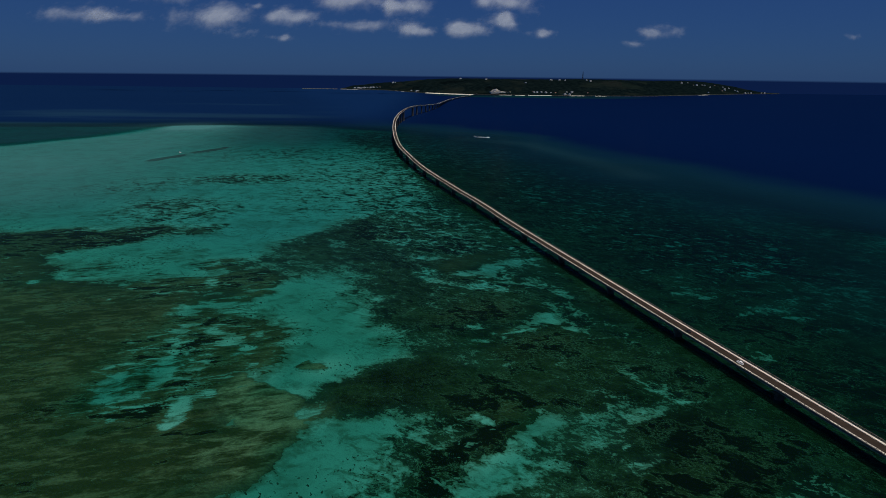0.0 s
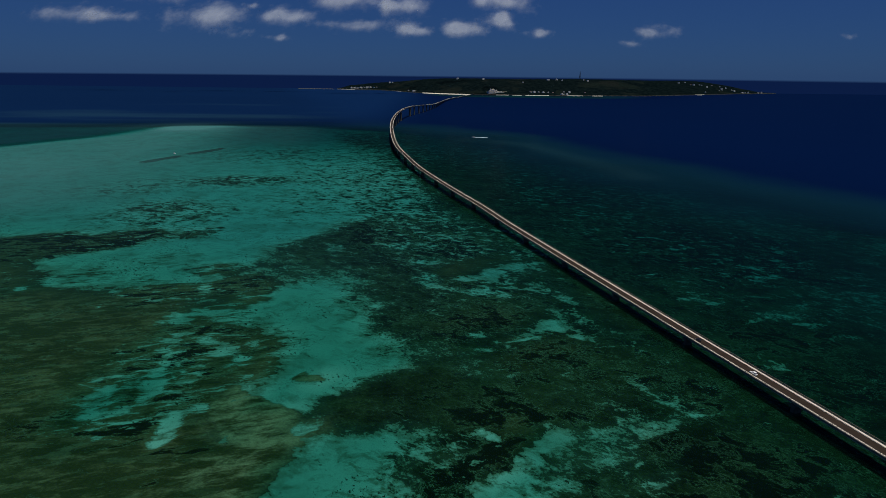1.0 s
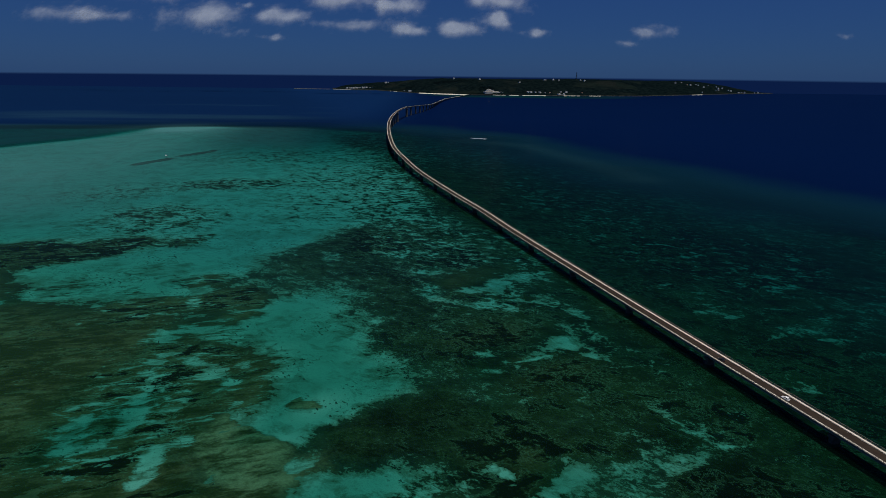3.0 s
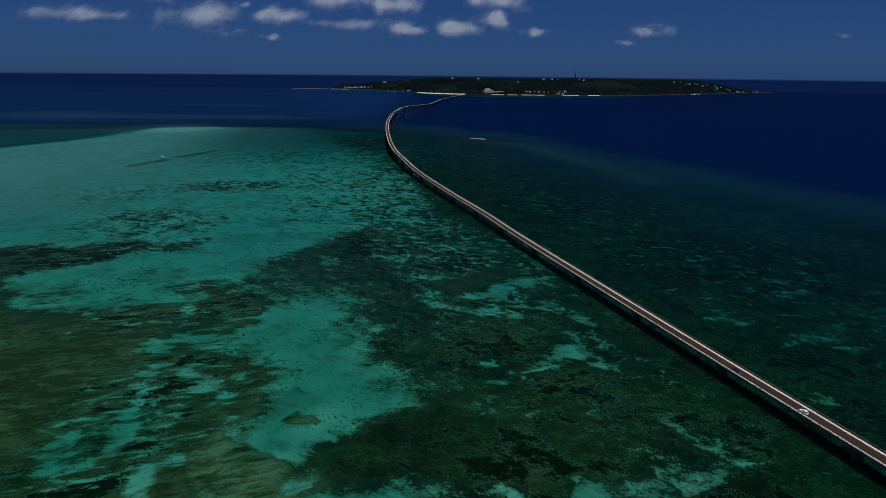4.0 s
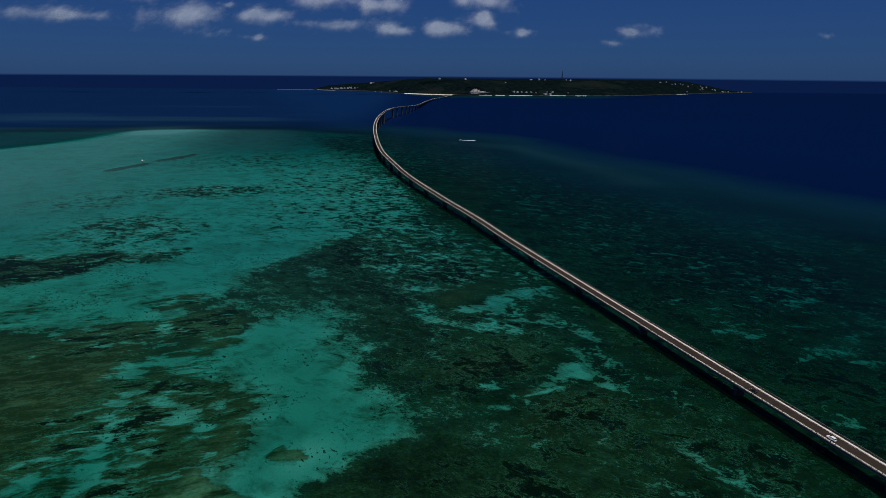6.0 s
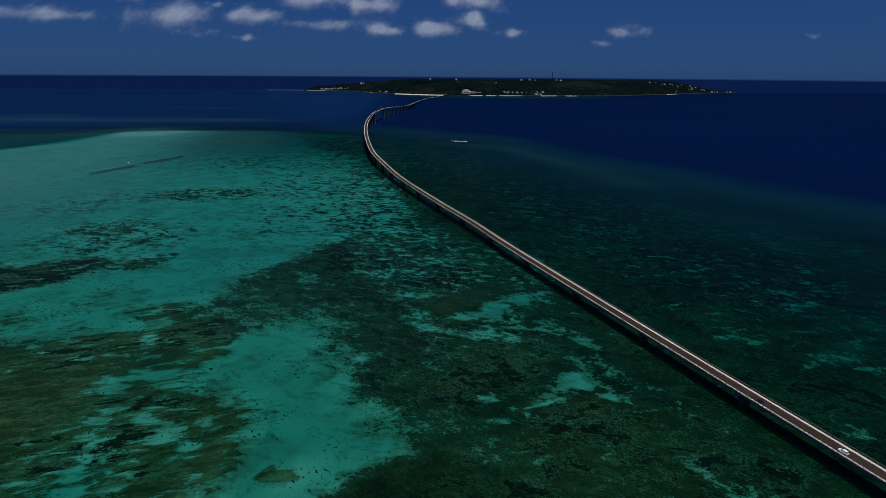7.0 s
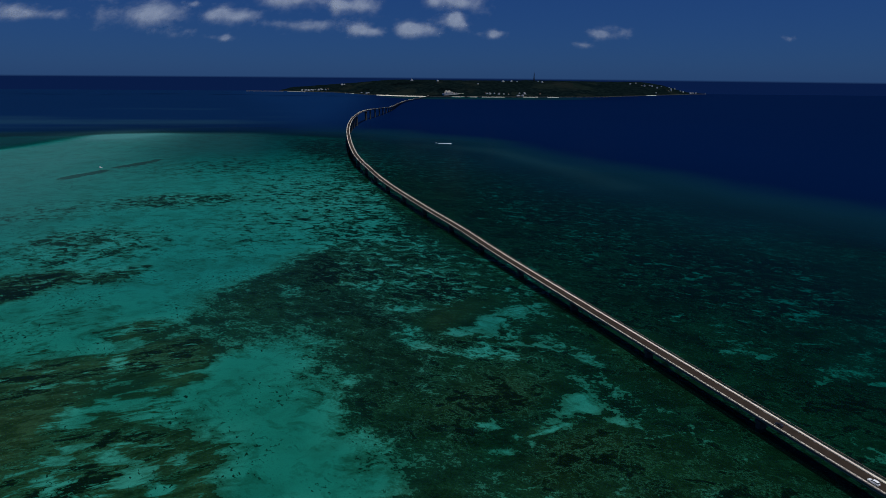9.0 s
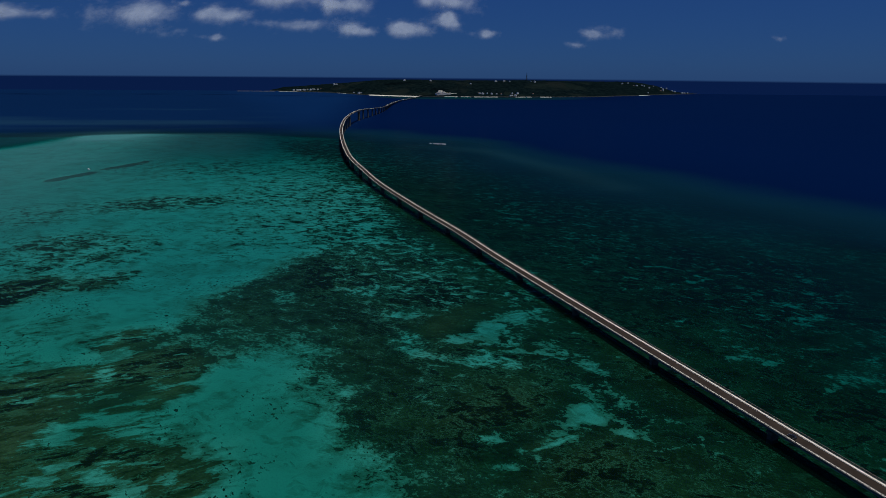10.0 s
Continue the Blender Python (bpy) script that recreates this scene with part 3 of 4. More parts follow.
# lower middle: smooth green bed, then black reef and sand
bed(-4, 246, 39.5, 27.5, 13, -0.65, 0.4, 0.25, 0.15, 0.25, 0.7)
bed(47, 247, 35.3, 21.3, 7, -0.65, 0.4, 0.5, 0.2, 0.85, 0.2)
bed(77, 261, 32.4, 16, -14, -0.5, 0.5, 0.55, 0.2, 0.5, 0.3)
bed(-11, 198, 21.1, 15.5, 25, 0.02, 0.5, 0.85, 0.15, 0.4, 0.45)
bed(-19, 174, 15.3, 9.88, 17, 0.26, 0.5, 0.75, 0.1, 0.4, 0.35)
bed(22, 224, 16.2, 9.14, 3, -0.7, 0.4, 0.4, 0.3, 0.8, 0.1)
bed(33, 213, 14, 8.43, 69, -0.7, 0.35, 0.35, 0.55, 0.5, 0)
bed(24, 207, 11.1, 5.58, 51, -0.6, 0.5, 0.6, 0.6, 0.8, 0)
bed(9, 193, 13.6, 4.45, 56, -0.5, 0.5, 0.75, 0.4, 0.9, 0)
bed(18, 230, 13.7, 6.69, 2, -0.6, 0.5, 0.6, 0.3, 0.8, 0.1)
bed(-3, 180, 16.2, 10, 53, -0.3, 0.4, 0.95, 0.2, 0.95, 0)
bed(39, 195, 23.8, 8.79, 48, 0.5, 0.4, 0.45, 0.1, 0.1, 0.1)
bed(24, 180, 21.2, 8.78, 28, 0.48, 0.4, 0.5, 0.1, 0.3, 0.2)
bed(49, 211, 15.1, 10.8, 50, 0.55, 0.4, 0.4, 0.1, -0.1, 0.05)
bed(20, 216, 6.37, 4.24, -25, 0.3, 0.6, 0.8, 0.1, 0.2, 0)
bed(50, 196, 18.2, 7.03, 38, 0.16, 0.5, 0.4, 0.1, 0, 0.5)
bed(66, 242, 33.5, 10.7, -8, -0.42, 0.6, 0.5, 0.2, 0.3, 0.4)
bed(71, 207, 24.8, 7.93, 29, 0.02, 0.6, 0.4, 0.1, 0, 0.5)
bed(85, 215, 23.2, 4.38, 29, 0.1, 0.6, 0.4, 0.1, -0.1, 0.45)
bed(105, 227, 19.5, 3.6, 35, 0.12, 0.6, 0.4, 0.1, -0.1, 0.4)
bed(53, 173, 27.1, 8.11, 22, -0.2, 0.6, 0.6, 0.2, 0.3, 0.6)
bed(119, 186, 49.1, 18.9, 14, -0.85, 0.4, 0.4, 0.1, 0.75, 0.2)
bed(71, 205, 28.4, 9.93, 34, 0.14, 0.6, 0.38, 0.1, -0.2, 0.5)
bed(79, 185, 21.9, 7.42, 24, -0.35, 0.6, 0.45, 0.1, 0.25, 0.55)
bed(105, 227, 20.3, 3.92, 35, 0.14, 0.6, 0.4, 0.1, -0.1, 0.35)
bed(109, 265, 35.2, 26.4, -67, -0.6, 0.5, 0.6, 0.2, 0.5, 0.2)
bed(112, 242, 17, 6.38, -54, -0.1, 0.5, 0.8, 0.2, 0.4, 0.2)
bed(128, 370, 39.9, 20.1, 88, -0.55, 0.5, 0.5, 0.4, 0.4, 0.1)
# east of the bridge: low reef with pale lenses
bed(244, 503, 99.8, 77.8, -58, -0.5, 0.35, 0.8, 0, 0.8, 0.15)
bed(171, 711, 192, 83, -89, -0.45, 0.45, 0.8, 0, 0.65, 0.2)
bed(302, 415, 36.1, 14.4, -30, -0.45, 0.5, 0.7, 0, 0.8, 0.15)
bed(425, 724, 82.2, 31.5, -53, -0.5, 0.6, 0.6, 0, 0.9, 0.3)
bed(444, 587, 47.2, 32.9, -18, -0.5, 0.6, 0.6, 0, 0.9, 0.3)
bed(262, 435, 29.2, 13.3, -35, -0.35, 0.5, 0.8, 0, 0.7, 0.2)
bed(196, 394, 43.7, 29.3, -33, -0.45, 0.5, 0.6, 0.1, 0.45, 0.3)
bed(236, 347, 34.3, 12.4, 21, 0, 0.7, 0.35, 0, 0, 0.6)
bed(181, 373, 14.1, 7.27, 12, -0.02, 0.6, 0.5, 0, 0.1, 0.3)
bed(194, 366, 8.93, 3.51, 22, 0.22, 0.3, 0.3, 0, -0.1, 0)
bed(206, 337, 14.8, 2.47, 28, 0.1, 0.3, 0.3, 0, -0.1, 0)
bed(184, 279, 7.72, 4.67, -30, 0.2, 0.4, 0.4, 0, 0, 0.1)
bed(224, 301, 21.8, 15.1, -2, -0.6, 0.5, 0.5, 0.2, 0.6, 0.2)
bed(220, 261, 15.2, 14.4, 25, -0.5, 0.5, 0.6, 0.1, 0.6, 0.2)
bed(240, 332, 13.4, 4.03, -13, 0.1, 0.5, 0.5, 0, 0.1, 0.1)
bed(180, 309, 36.6, 10.3, 15, -0.75, 0.5, 0.4, 0.1, 0.6, 0.1)


def floor_cover(X, Y):
    """Sand against weed, patchiness, olive seagrass, black reef and fine specks, on the plan."""
    warp = lambda x, y: (1.4 * value_noise(x, y, 80, 21, 3), 1.4 * value_noise(x, y, 80, 31, 3),
                         value_noise(x, y, 18, 23, 4), value_noise(x, y, 18, 33, 4))
    wx, wy, vx, vy = warp(X, Y)
    S = 0.72 + 0.12 * value_noise(X, Y, 260, 41)
    right = smooth(0, 117, X + 0.33 * (Y - 293) - 39) * smooth(1630, 1300, Y) * (1 - 0.42 * smooth(700, 1150, Y))
    rest = [0.16 + 0.34 * right, 0.0 * X, -0.2 + 0.6 * right, 0.12 + 0.1 * right]
    S = S - 1.46 * right
    S = S - 0.28 * smooth(-160, -40, beyond_edge(X, Y)) * smooth(-570, -430, X) * (1 - right)
    # bare sand slopes down outside the eastern reef
    slope = smooth(-145, -85, beyond_edge(X, Y) + 30 * value_noise(X, Y, 90, 45)) * smooth(-200, 200, X + 0.33 * (Y - 1170)) * right
    for k, value in enumerate((0.30, 0.0, -0.35, 0.75)):
        rest[k] = rest[k] + (value - rest[k]) * slope
    S = S + (-0.04 + 0.55 * value_noise(X, Y, 120, 47, 5) - S) * slope
    # thin, even weed over the outer flat
    outer = smooth(60, 170, X + 0.33 * (Y - 293) - 145) * right * (1 - slope)
    for k, value in enumerate((0.34, 0.0, 0.05, 0.62)):
        rest[k] = rest[k] + (value - rest[k]) * outer
    S = S + (-0.22 + 0.25 * value_noise(X, Y, 70, 49) - S) * outer
    S = np.where(Y > 2500, 0.75, S)
    for cx, cy, rx, ry, turn, sand, soft, others in BEDS:
        c, s = math.cos(turn), math.sin(turn)
        w, v = min(16.0, 0.6 * ry), min(10.0, 1.0 * ry)
        reach = (1 + soft) * max(rx, ry) + 3 * (w + v)
        near = (np.abs(X - cx) < reach) & (np.abs(Y - cy) < reach)
        ax, ay, bx, by = (float(k[0]) for k in warp(np.array([float(cx)]), np.array([float(cy)])))      # the edge wanders, the middle stays
        U = X[near] - cx + w * (wx[near] - ax) + v * (vx[near] - bx)
        V = Y[near] - cy + w * (wy[near] - ay) + v * (vy[near] - by)
        k = smooth(1 + soft, 1 - soft, np.hypot((U * c + V * s) / rx, (V * c - U * s) / ry))
        for field, value in zip((S, *rest), (sand, *others)):
            field[near] += (value - field[near]) * k
    a, d = np.array(TRENCH[0]), np.array(TRENCH[1]) - np.array(TRENCH[0])
    t = np.clip(((X - a[0]) * d[0] + (Y - a[1]) * d[1]) / (d @ d), 0, 1)
    gone = np.hypot(X - a[0] - t * d[0], Y - a[1] - t * d[1]) + 5 * vx
    S = S - 1.1 * smooth(17, 6, gone) * smooth(0.03, 0.06, np.abs(t - 0.44)) * smooth(-0.5, 0.2, vy + 0.2)
    return (S, *rest)


COAST = np.array([(-2600, 7600), (-1500, 6400), (-960, 5240), (-830, 5020), (-520, 4920), (-145, 4330), (190, 4105), (390, 4110), (680, 4090),
                  (1090, 4108), (1525, 4180), (1960, 4480), (2560, 4900), (3060, 5160), (3500, 5900)], float)


def coast_line(X):
    return np.interp(X, COAST[:, 0], COAST[:, 1])


def land_height(X, Y):
    inland = Y - coast_line(X) + 18 * value_noise(X, Y, 120, 51)
    ends = 0.35 * smooth(-1000, -500, X) + 0.65 * smooth(-700, 100, X) * smooth(3300, 2300, X)
    rise = smooth(0, 760 - 250 * smooth(1300, 2400, X) - 480 * smooth(-200, -500, X), inland)
    h = 5 * smooth(-6, 22, inland) + (18 + 58 * ends) * rise + (8 + 14 * ends) * smooth(20, 320, inland)
    h = h + rise * (10 * value_noise(X, Y, 620, 61, 3)) + 3.2 * smooth(25, 90, inland) * value_noise(X, Y, 30, 71, 3)
    return np.where(inland < -6, -14.0, h - 1.0)


def spaced(stops):
    """Ascending coordinates: (from, to, step) stretches laid end to end."""
    out = []
    for a, b, st in stops:
        out.append(np.arange(a, b, st))
    out.append(np.array([stops[-1][1]]))
    return np.concatenate(out)


xs = spaced([(-7000, -2600, 220), (-2600, -1150, 55), (-1150, -550, 13), (-550, -260, 3.2), (-260, 200, 1.7), (200, 430, 3.2), (430, 900, 10), (900, 2600, 55), (2600, 7000, 220)])
ys = spaced([(-2500, -130, 200), (-130, 100, 15), (100, 460, 1.7), (460, 640, 3.2), (640, 1000, 6.5), (1000, 1950, 15), (1950, 5250, 60)])
COVER = floor_cover(*np.meshgrid(xs, ys))
seabed = grid_mesh("seabed", xs, ys, lambda X, Y: -water_depth(X, Y), SEABED, {
    name: (lambda X, Y, k=k: COVER[k]) for k, name in enumerate(("sand", "patchy", "olive", "dark", "speck"))})
tagged(seabed, "pale coral sand floor with dark seagrass and reef", "seabed", kind="structure")
wx = spaced([(-7000, -2600, 220), (-2600, -1150, 60), (-1150, 1150, 17), (1150, 2600, 60), (2600, 7000, 220)])
wy = spaced([(-2500, -130, 200), (-130, 1950, 17), (1950, 5250, 55)])
water = grid_mesh("water", wx, wy, lambda X, Y: 0 * X, WATER, {"depth": water_depth, "silt": silt_share, "clean": lambda X, Y: smooth(230, 520, Y + 0.35 * X),
                                                                "open": lambda X, Y: smooth(0, -350, X) * smooth(1450, 1800, Y)})
tagged(water, "clear turquoise lagoon water deepening to navy blue sea", "sea water", kind="structure")

lx, ly = spaced([(-2600, 3500, 18)]), spaced([(3980, 5190, 13), (5190, 7000, 40)])
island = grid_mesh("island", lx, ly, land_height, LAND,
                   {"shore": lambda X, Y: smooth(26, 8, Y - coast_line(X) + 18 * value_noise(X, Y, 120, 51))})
tagged(island, "low island with dark green woodland and rocky shore", "island", kind="structure")


# ---- the bridge ----
ALIGNMENT = [(505.2, -812.7, 6.5), (326.9, -262.8, 6.5), (180.3, 188.4, 6.5), (142.6, 303.5, 6.5), (101.8, 430.8, 6.5), (68.2, 535.7, 6.9),
             (44.8, 615.2, 7.3), (13.2, 708.0, 8.2), (-28.5, 841.4, 9.5), (-55.9, 948.9, 11.8), (-86.0, 1088.3, 15.5), (-113.5, 1315.5, 21.0),
             (-129.0, 1546.0, 26.7), (-128.0, 1782.0, 32.0), (-108.0, 2020.0, 33.3), (-64.0, 2243.0, 27.4), (-21.2, 2527.1, 17.8), (18.3, 2988.6, 9.9),
             (71.3, 3368.3, 7.2), (166.0, 3760.9, 5.9), (258.6, 4203.5, 5.2)]


def glide(points, step):
    """A Catmull-Rom line through the points, in even steps."""
    p = np.array(points, float)
    p = np.vstack([2 * p[0] - p[1], p, 2 * p[-1] - p[-2]])
    fine = []
    for i in range(1, len(p) - 2):
        for t in np.linspace(0, 1, 60, endpoint=False):
            a, b, c, d = p[i - 1:i + 3]
            fine.append(0.5 * (2 * b + (c - a) * t + (2 * a - 5 * b + 4 * c - d) * t ** 2 + (3 * b - a - 3 * c + d) * t ** 3))
    fine.append(p[-2])
    fine = np.array(fine)
    s = np.concatenate([[0], np.cumsum(np.linalg.norm(np.diff(fine, axis=0), axis=1))])
    at = np.linspace(0, s[-1], int(s[-1] / step) + 1)
    return at, np.stack([np.interp(at, s, fine[:, k]) for k in range(3)], axis=1)


LINE_S, LINE_P = glide(ALIGNMENT, 6.0)
LENGTH = LINE_S[-1]


def on_line(s):
    """The place on the road's centre line at s metres, and its unit direction."""
    p = np.array([np.interp(s, LINE_S, LINE_P[:, k]) for k in range(3)])
    q = np.array([np.interp(min(s + 4, LENGTH), LINE_S, LINE_P[:, k]) - np.interp(max(s - 4, 0), LINE_S, LINE_P[:, k]) for k in range(3)])
    return p, q / np.linalg.norm(q)


def s_at(y):
    return float(np.interp(y, LINE_P[:, 1], LINE_S))


def road_pose(s, side=0.0, up=0.0, flip=False):
    """A pose on the road: local y ahead towards the island, x to the right."""
    p, d = on_line(s)
    turn = math.atan2(d[1], d[0]) - math.pi / 2
    m = Matrix.Translation(p) @ Matrix.Rotation(turn, 4, "Z") @ Matrix.Rotation(math.asin(d[2]), 4, "X")
    m = m @ Matrix.Translation((side, 0, up))
    return m @ Matrix.Rotation(math.pi, 4, "Z") if flip else m


def sweep(profile, s0, s1, step=6.0, closed=True, depth=None):
    """Carry a cross-section (side, up) along the road."""
    verts, faces = [], []
    stops = np.linspace(s0, s1, max(2, int((s1 - s0) / step) + 1))
    n = len(profile)
    for s in stops:
        p, d = on_line(s)
        side = np.array([d[1], -d[0], 0]) / math.hypot(d[0], d[1])
        for a, b in profile:
            b = b * depth(s) if depth and b < -0.5 else b
            verts.append(p + side * a + np.array([0, 0, b]))
    for i in range(len(stops) - 1):
        for j in range(n if closed else n - 1):
            k = (j + 1) % n
            faces.append((i * n + j, i * n + k, (i + 1) * n + k, (i + 1) * n + j))
    if closed:
        faces.append(tuple(range(n))[::-1])
        faces.append(tuple(range((len(stops) - 1) * n, len(stops) * n)))
    return verts, faces


def strip(name, profile, s0, s1, material, parent, label="", step=6.0, depth=None):
    v, f = sweep(profile, s0, s1, step, depth=depth)
    ob = mesh_object(name, v, f, material, parent, label)
    bm = bmesh.new()
    bm.from_mesh(ob.data)
    bmesh.ops.recalc_face_normals(bm, faces=bm.faces)
    bm.to_mesh(ob.data)
    bm.free()
    return ob


S_MAIN = s_at(1915.0)


def haunch(s):
    """The girder deepens at the two piers of the raised navigation span."""
    return 1.0 + 1.3 * max(math.exp(-((s - S_MAIN - 105) / 50) ** 2), math.exp(-((s - S_MAIN + 105) / 50) ** 2))


bridge = tagged(new("bridge"), "long curving concrete road bridge on piers across the lagoon", "bridge")
strip("girder", [(-3.7, -0.50), (-2.4, -0.9), (-2.1, -2.3), (2.1, -2.3), (2.4, -0.9), (3.7, -0.50)], 0, LENGTH, GIRDER_PAINT, bridge,
      "grey box girder", depth=haunch)
strip("deck_slab", [(-4.12, -0.02), (-4.12, -0.35), (-3.7, -0.498), (3.7, -0.498), (4.12, -0.35), (4.12, -0.02)], 0, LENGTH, CONCRETE, bridge)
strip("roadway", [(-2.78, 0.04), (-2.78, -0.018), (2.78, -0.018), (2.78, 0.04), (0, 0.09)], 0, LENGTH, ASPHALT, bridge, "worn brown asphalt")
for side in (-1, 1):
    strip("kerb", [(side * a, b) for a, b in ((2.785, -0.018), (2.80, 0.24), (2.84, 0.27), (3.55, 0.28), (3.55, -0.018))], 0, LENGTH, KERB, bridge,
          "pale concrete kerb")
    strip("verge", [(side * a, b) for a, b in ((3.555, -0.018), (3.555, 0.10), (3.90, 0.08), (3.90, -0.018))], 0, LENGTH, VERGE, bridge,
          "dark service strip")
    strip("edge_beam", [(side * a, b) for a, b in ((3.905, -0.018), (3.905, 0.20), (4.17, 0.20), (4.17, -0.45), (4.123, -0.45), (4.123, -0.018))],
          0, LENGTH, VERGE, bridge)
    for h, r in ((1.10, 0.07), (0.76, 0.032), (0.48, 0.032)):
        strip("rail", [(side * 4.04 + a, h + b) for a, b in ((-r, -r), (r, -r), (r, r), (-r, r))], 0, LENGTH, RAIL_METAL, bridge, "brown steel rail")
    strip("edge_line", [(side * a, b) for a, b in ((2.50, 0.050), (2.50, 0.058), (2.62, 0.056), (2.62, 0.048))], 0, LENGTH, PAINT, bridge)

# piers 70 m apart
PIER_STEP = 70.4
first = s_at(299.0) % PIER_STEP


def pier_mesh(height, main=False):
    k = 1.5 if main else 1.0
    bm = bmesh.new()
    add_box(bm, -2.4 * k, 2.4 * k, -1.35 * k, 1.35 * k, -6, height - 1.3, 0.5)
    add_box(bm, -3.0 * k, 3.0 * k, -1.6 * k, 1.6 * k, height - 1.5, height, 0.18)
    return bm


for s in np.arange(first, LENGTH - 20, PIER_STEP):
    p, d = on_line(s)
    dist = abs(s - S_MAIN)
    if dist < 72:
        continue
    main = dist < 145
    top = p[2] - 2.3 * haunch(s) + 0.03
    turn = math.degrees(math.atan2(d[1], d[0])) - 90
    pier = part("pier", pier_mesh(top, main), PIER_CONCRETE, bridge, "concrete wall pier")
    pier.matrix_basis = pose(p[0], p[1], 0, 0, 0, turn)
    cap = part("pile_cap", box(-4.2, 4.2, -3.2, 3.2, -6.5, -2.6, 0.25), PIER_CONCRETE, pier)

# railing posts: singly along the near stretch, joined further off
bm = bmesh.new()
add_box(bm, -0.06, 0.06, -0.07, 0.07, 0.195, 1.10, 0.0, 0.8)
add_box(bm, -0.10, 0.10, -0.12, 0.12, 0.195, 0.24)
post_one = bpy.data.meshes.new("rail_post")
bm.to_mesh(post_one)
bm.free()
post_one.materials.append(RAIL_METAL)
near0, near1 = s_at(130), s_at(420)
for s in np.arange(near0, near1, 2.0):
    for side in (-1, 1):
        shared("rail_post", post_one, bridge, road_pose(s, side * 4.04))
for a, b in ((0, near0), (near1, LENGTH)):
    v, f = [], []
    for s in np.arange(a, b - 1, 2.0):
        for side in (-1, 1):
            m = road_pose(s, side * 4.04)
            base = len(v)
            v += [m @ Vector(c) for c in ((-.06, -.07, .19), (.06, -.07, .19), (.06, .07, .19), (-.06, .07, .19),
                                          (-.05, -.06, 1.10), (.05, -.06, 1.10), (.05, .06, 1.10), (-.05, .06, 1.12))]
            f += [tuple(base + i for i in q) for q in ((0, 1, 5, 4), (1, 2, 6, 5), (2, 3, 7, 6), (3, 0, 4, 7), (4, 5, 6, 7))]
    tagged(mesh_object("rail_posts", v, f, RAIL_METAL, bridge), kind="stuff")


# ---- cars ----
def outline_body(bm, stations, half, z0):
    """A car's shell from stations (y, top height, width factor)."""
    rows = []
    for y, top, k in stations:
        w = half * k
        ring = [(-w * 0.94, z0), (-w, z0 + (top - z0) * 0.45), (-w * 0.93, top - 0.05), (-w * 0.75, top),
                (w * 0.75, top), (w * 0.93, top - 0.05), (w, z0 + (top - z0) * 0.45), (w * 0.94, z0)]
        rows.append([bm.verts.new((x, y, z)) for x, z in ring])
    for a, b in zip(rows, rows[1:]):
        for j in range(8):
            k = (j + 1) % 8
            bm.faces.new((a[j], a[k], b[k], b[j]))
    bm.faces.new(rows[0])
    bm.faces.new(rows[-1][::-1])
    bmesh.ops.recalc_face_normals(bm, faces=bm.faces)
    return bm


def make_car(paint, length, label):
    """A small hatchback on its wheels; local y is its nose."""
    car = tagged(new("car"), label, "car")
    h, w = length / 2, 0.82
    part("body", outline_body(bmesh.new(), [(-h, 0.78, 0.9), (-h + 0.12, 0.95, 0.97), (-h * 0.4, 0.98, 1), (h * 0.3, 0.95, 1),
                                            (h * 0.75, 0.86, 0.98), (h - 0.1, 0.74, 0.93), (h, 0.62, 0.85)], w, 0.26), paint, car)
    cabin = part("cabin", outline_body(bmesh.new(), [(-h + 0.16, 0.97, 0.90), (-h + 0.42, 1.40, 0.80), (-h * 0.2, 1.46, 0.80),
                                                     (h * 0.12, 1.40, 0.79), (h * 0.46, 0.96, 0.90)], w, 0.93), GLASS_DARK, car, "dark glazed cabin")
    part("roof", outline_body(bmesh.new(), [(-h + 0.38, 1.43, 0.79), (-h * 0.2, 1.50, 0.80), (h * 0.14, 1.43, 0.77)], w, 1.385), paint, cabin)
    for sx in (-1, 1):
        part("headlight", box(sx * 0.6 - 0.16, sx * 0.6 + 0.16, h - 0.14, h - 0.02, 0.58, 0.70, 0.02), LAMP_GLASS, car)
        part("tail_light", box(sx * 0.63 - 0.10, sx * 0.63 + 0.10, -h - 0.01, -h + 0.1, 0.62, 0.80, 0.02), TAIL_RED, car)
        for sy in (-1, 1):
            tyre = bmesh.new()
            bmesh.ops.create_cone(tyre, cap_ends=True, segments=18, radius1=0.30, radius2=0.30, depth=0.19,
                                  matrix=pose(sx * 0.73, sy * h * 0.62, 0.30, 0, 90, 0))
            wheel = part("wheel", tyre, RUBBER, car)
            rim = bmesh.new()
            bmesh.ops.create_cone(rim, cap_ends=True, segments=12, radius1=0.19, radius2=0.17, depth=0.03,
                                  matrix=pose(sx * 0.832, sy * h * 0.62, 0.30, 0, 90, 0))
            part("rim", rim, STEEL, wheel)
    return car


for paint, length, y, side, text in ((CAR_WHITE, 3.8, 255, -1.4, "white hatchback car driving on the asphalt bridge"),
                                     (CAR_BLACK, 3.4, 291, -1.4, "black compact car driving on the asphalt bridge"),
                                     (CAR_BLACK, 4.0, 925, 1.4, "black compact car driving on the bridge, far off"),
                                     (CAR_SILVER, 3.8, 990, -1.4, "silver compact car driving on the bridge, far off"),
                                     (CAR_WHITE, 3.9, 1260, -1.4, "white compact car driving on the bridge, far off"),
                                     (CAR_WHITE, 4.0, 1366, 1.4, "white hatchback car driving on the bridge, far off")):
    car = make_car(paint, length, text)
    car.matrix_basis = road_pose(s_at(y), side, 0.068, flip=side > 0)
    tagged(car, group="cars on the bridge")


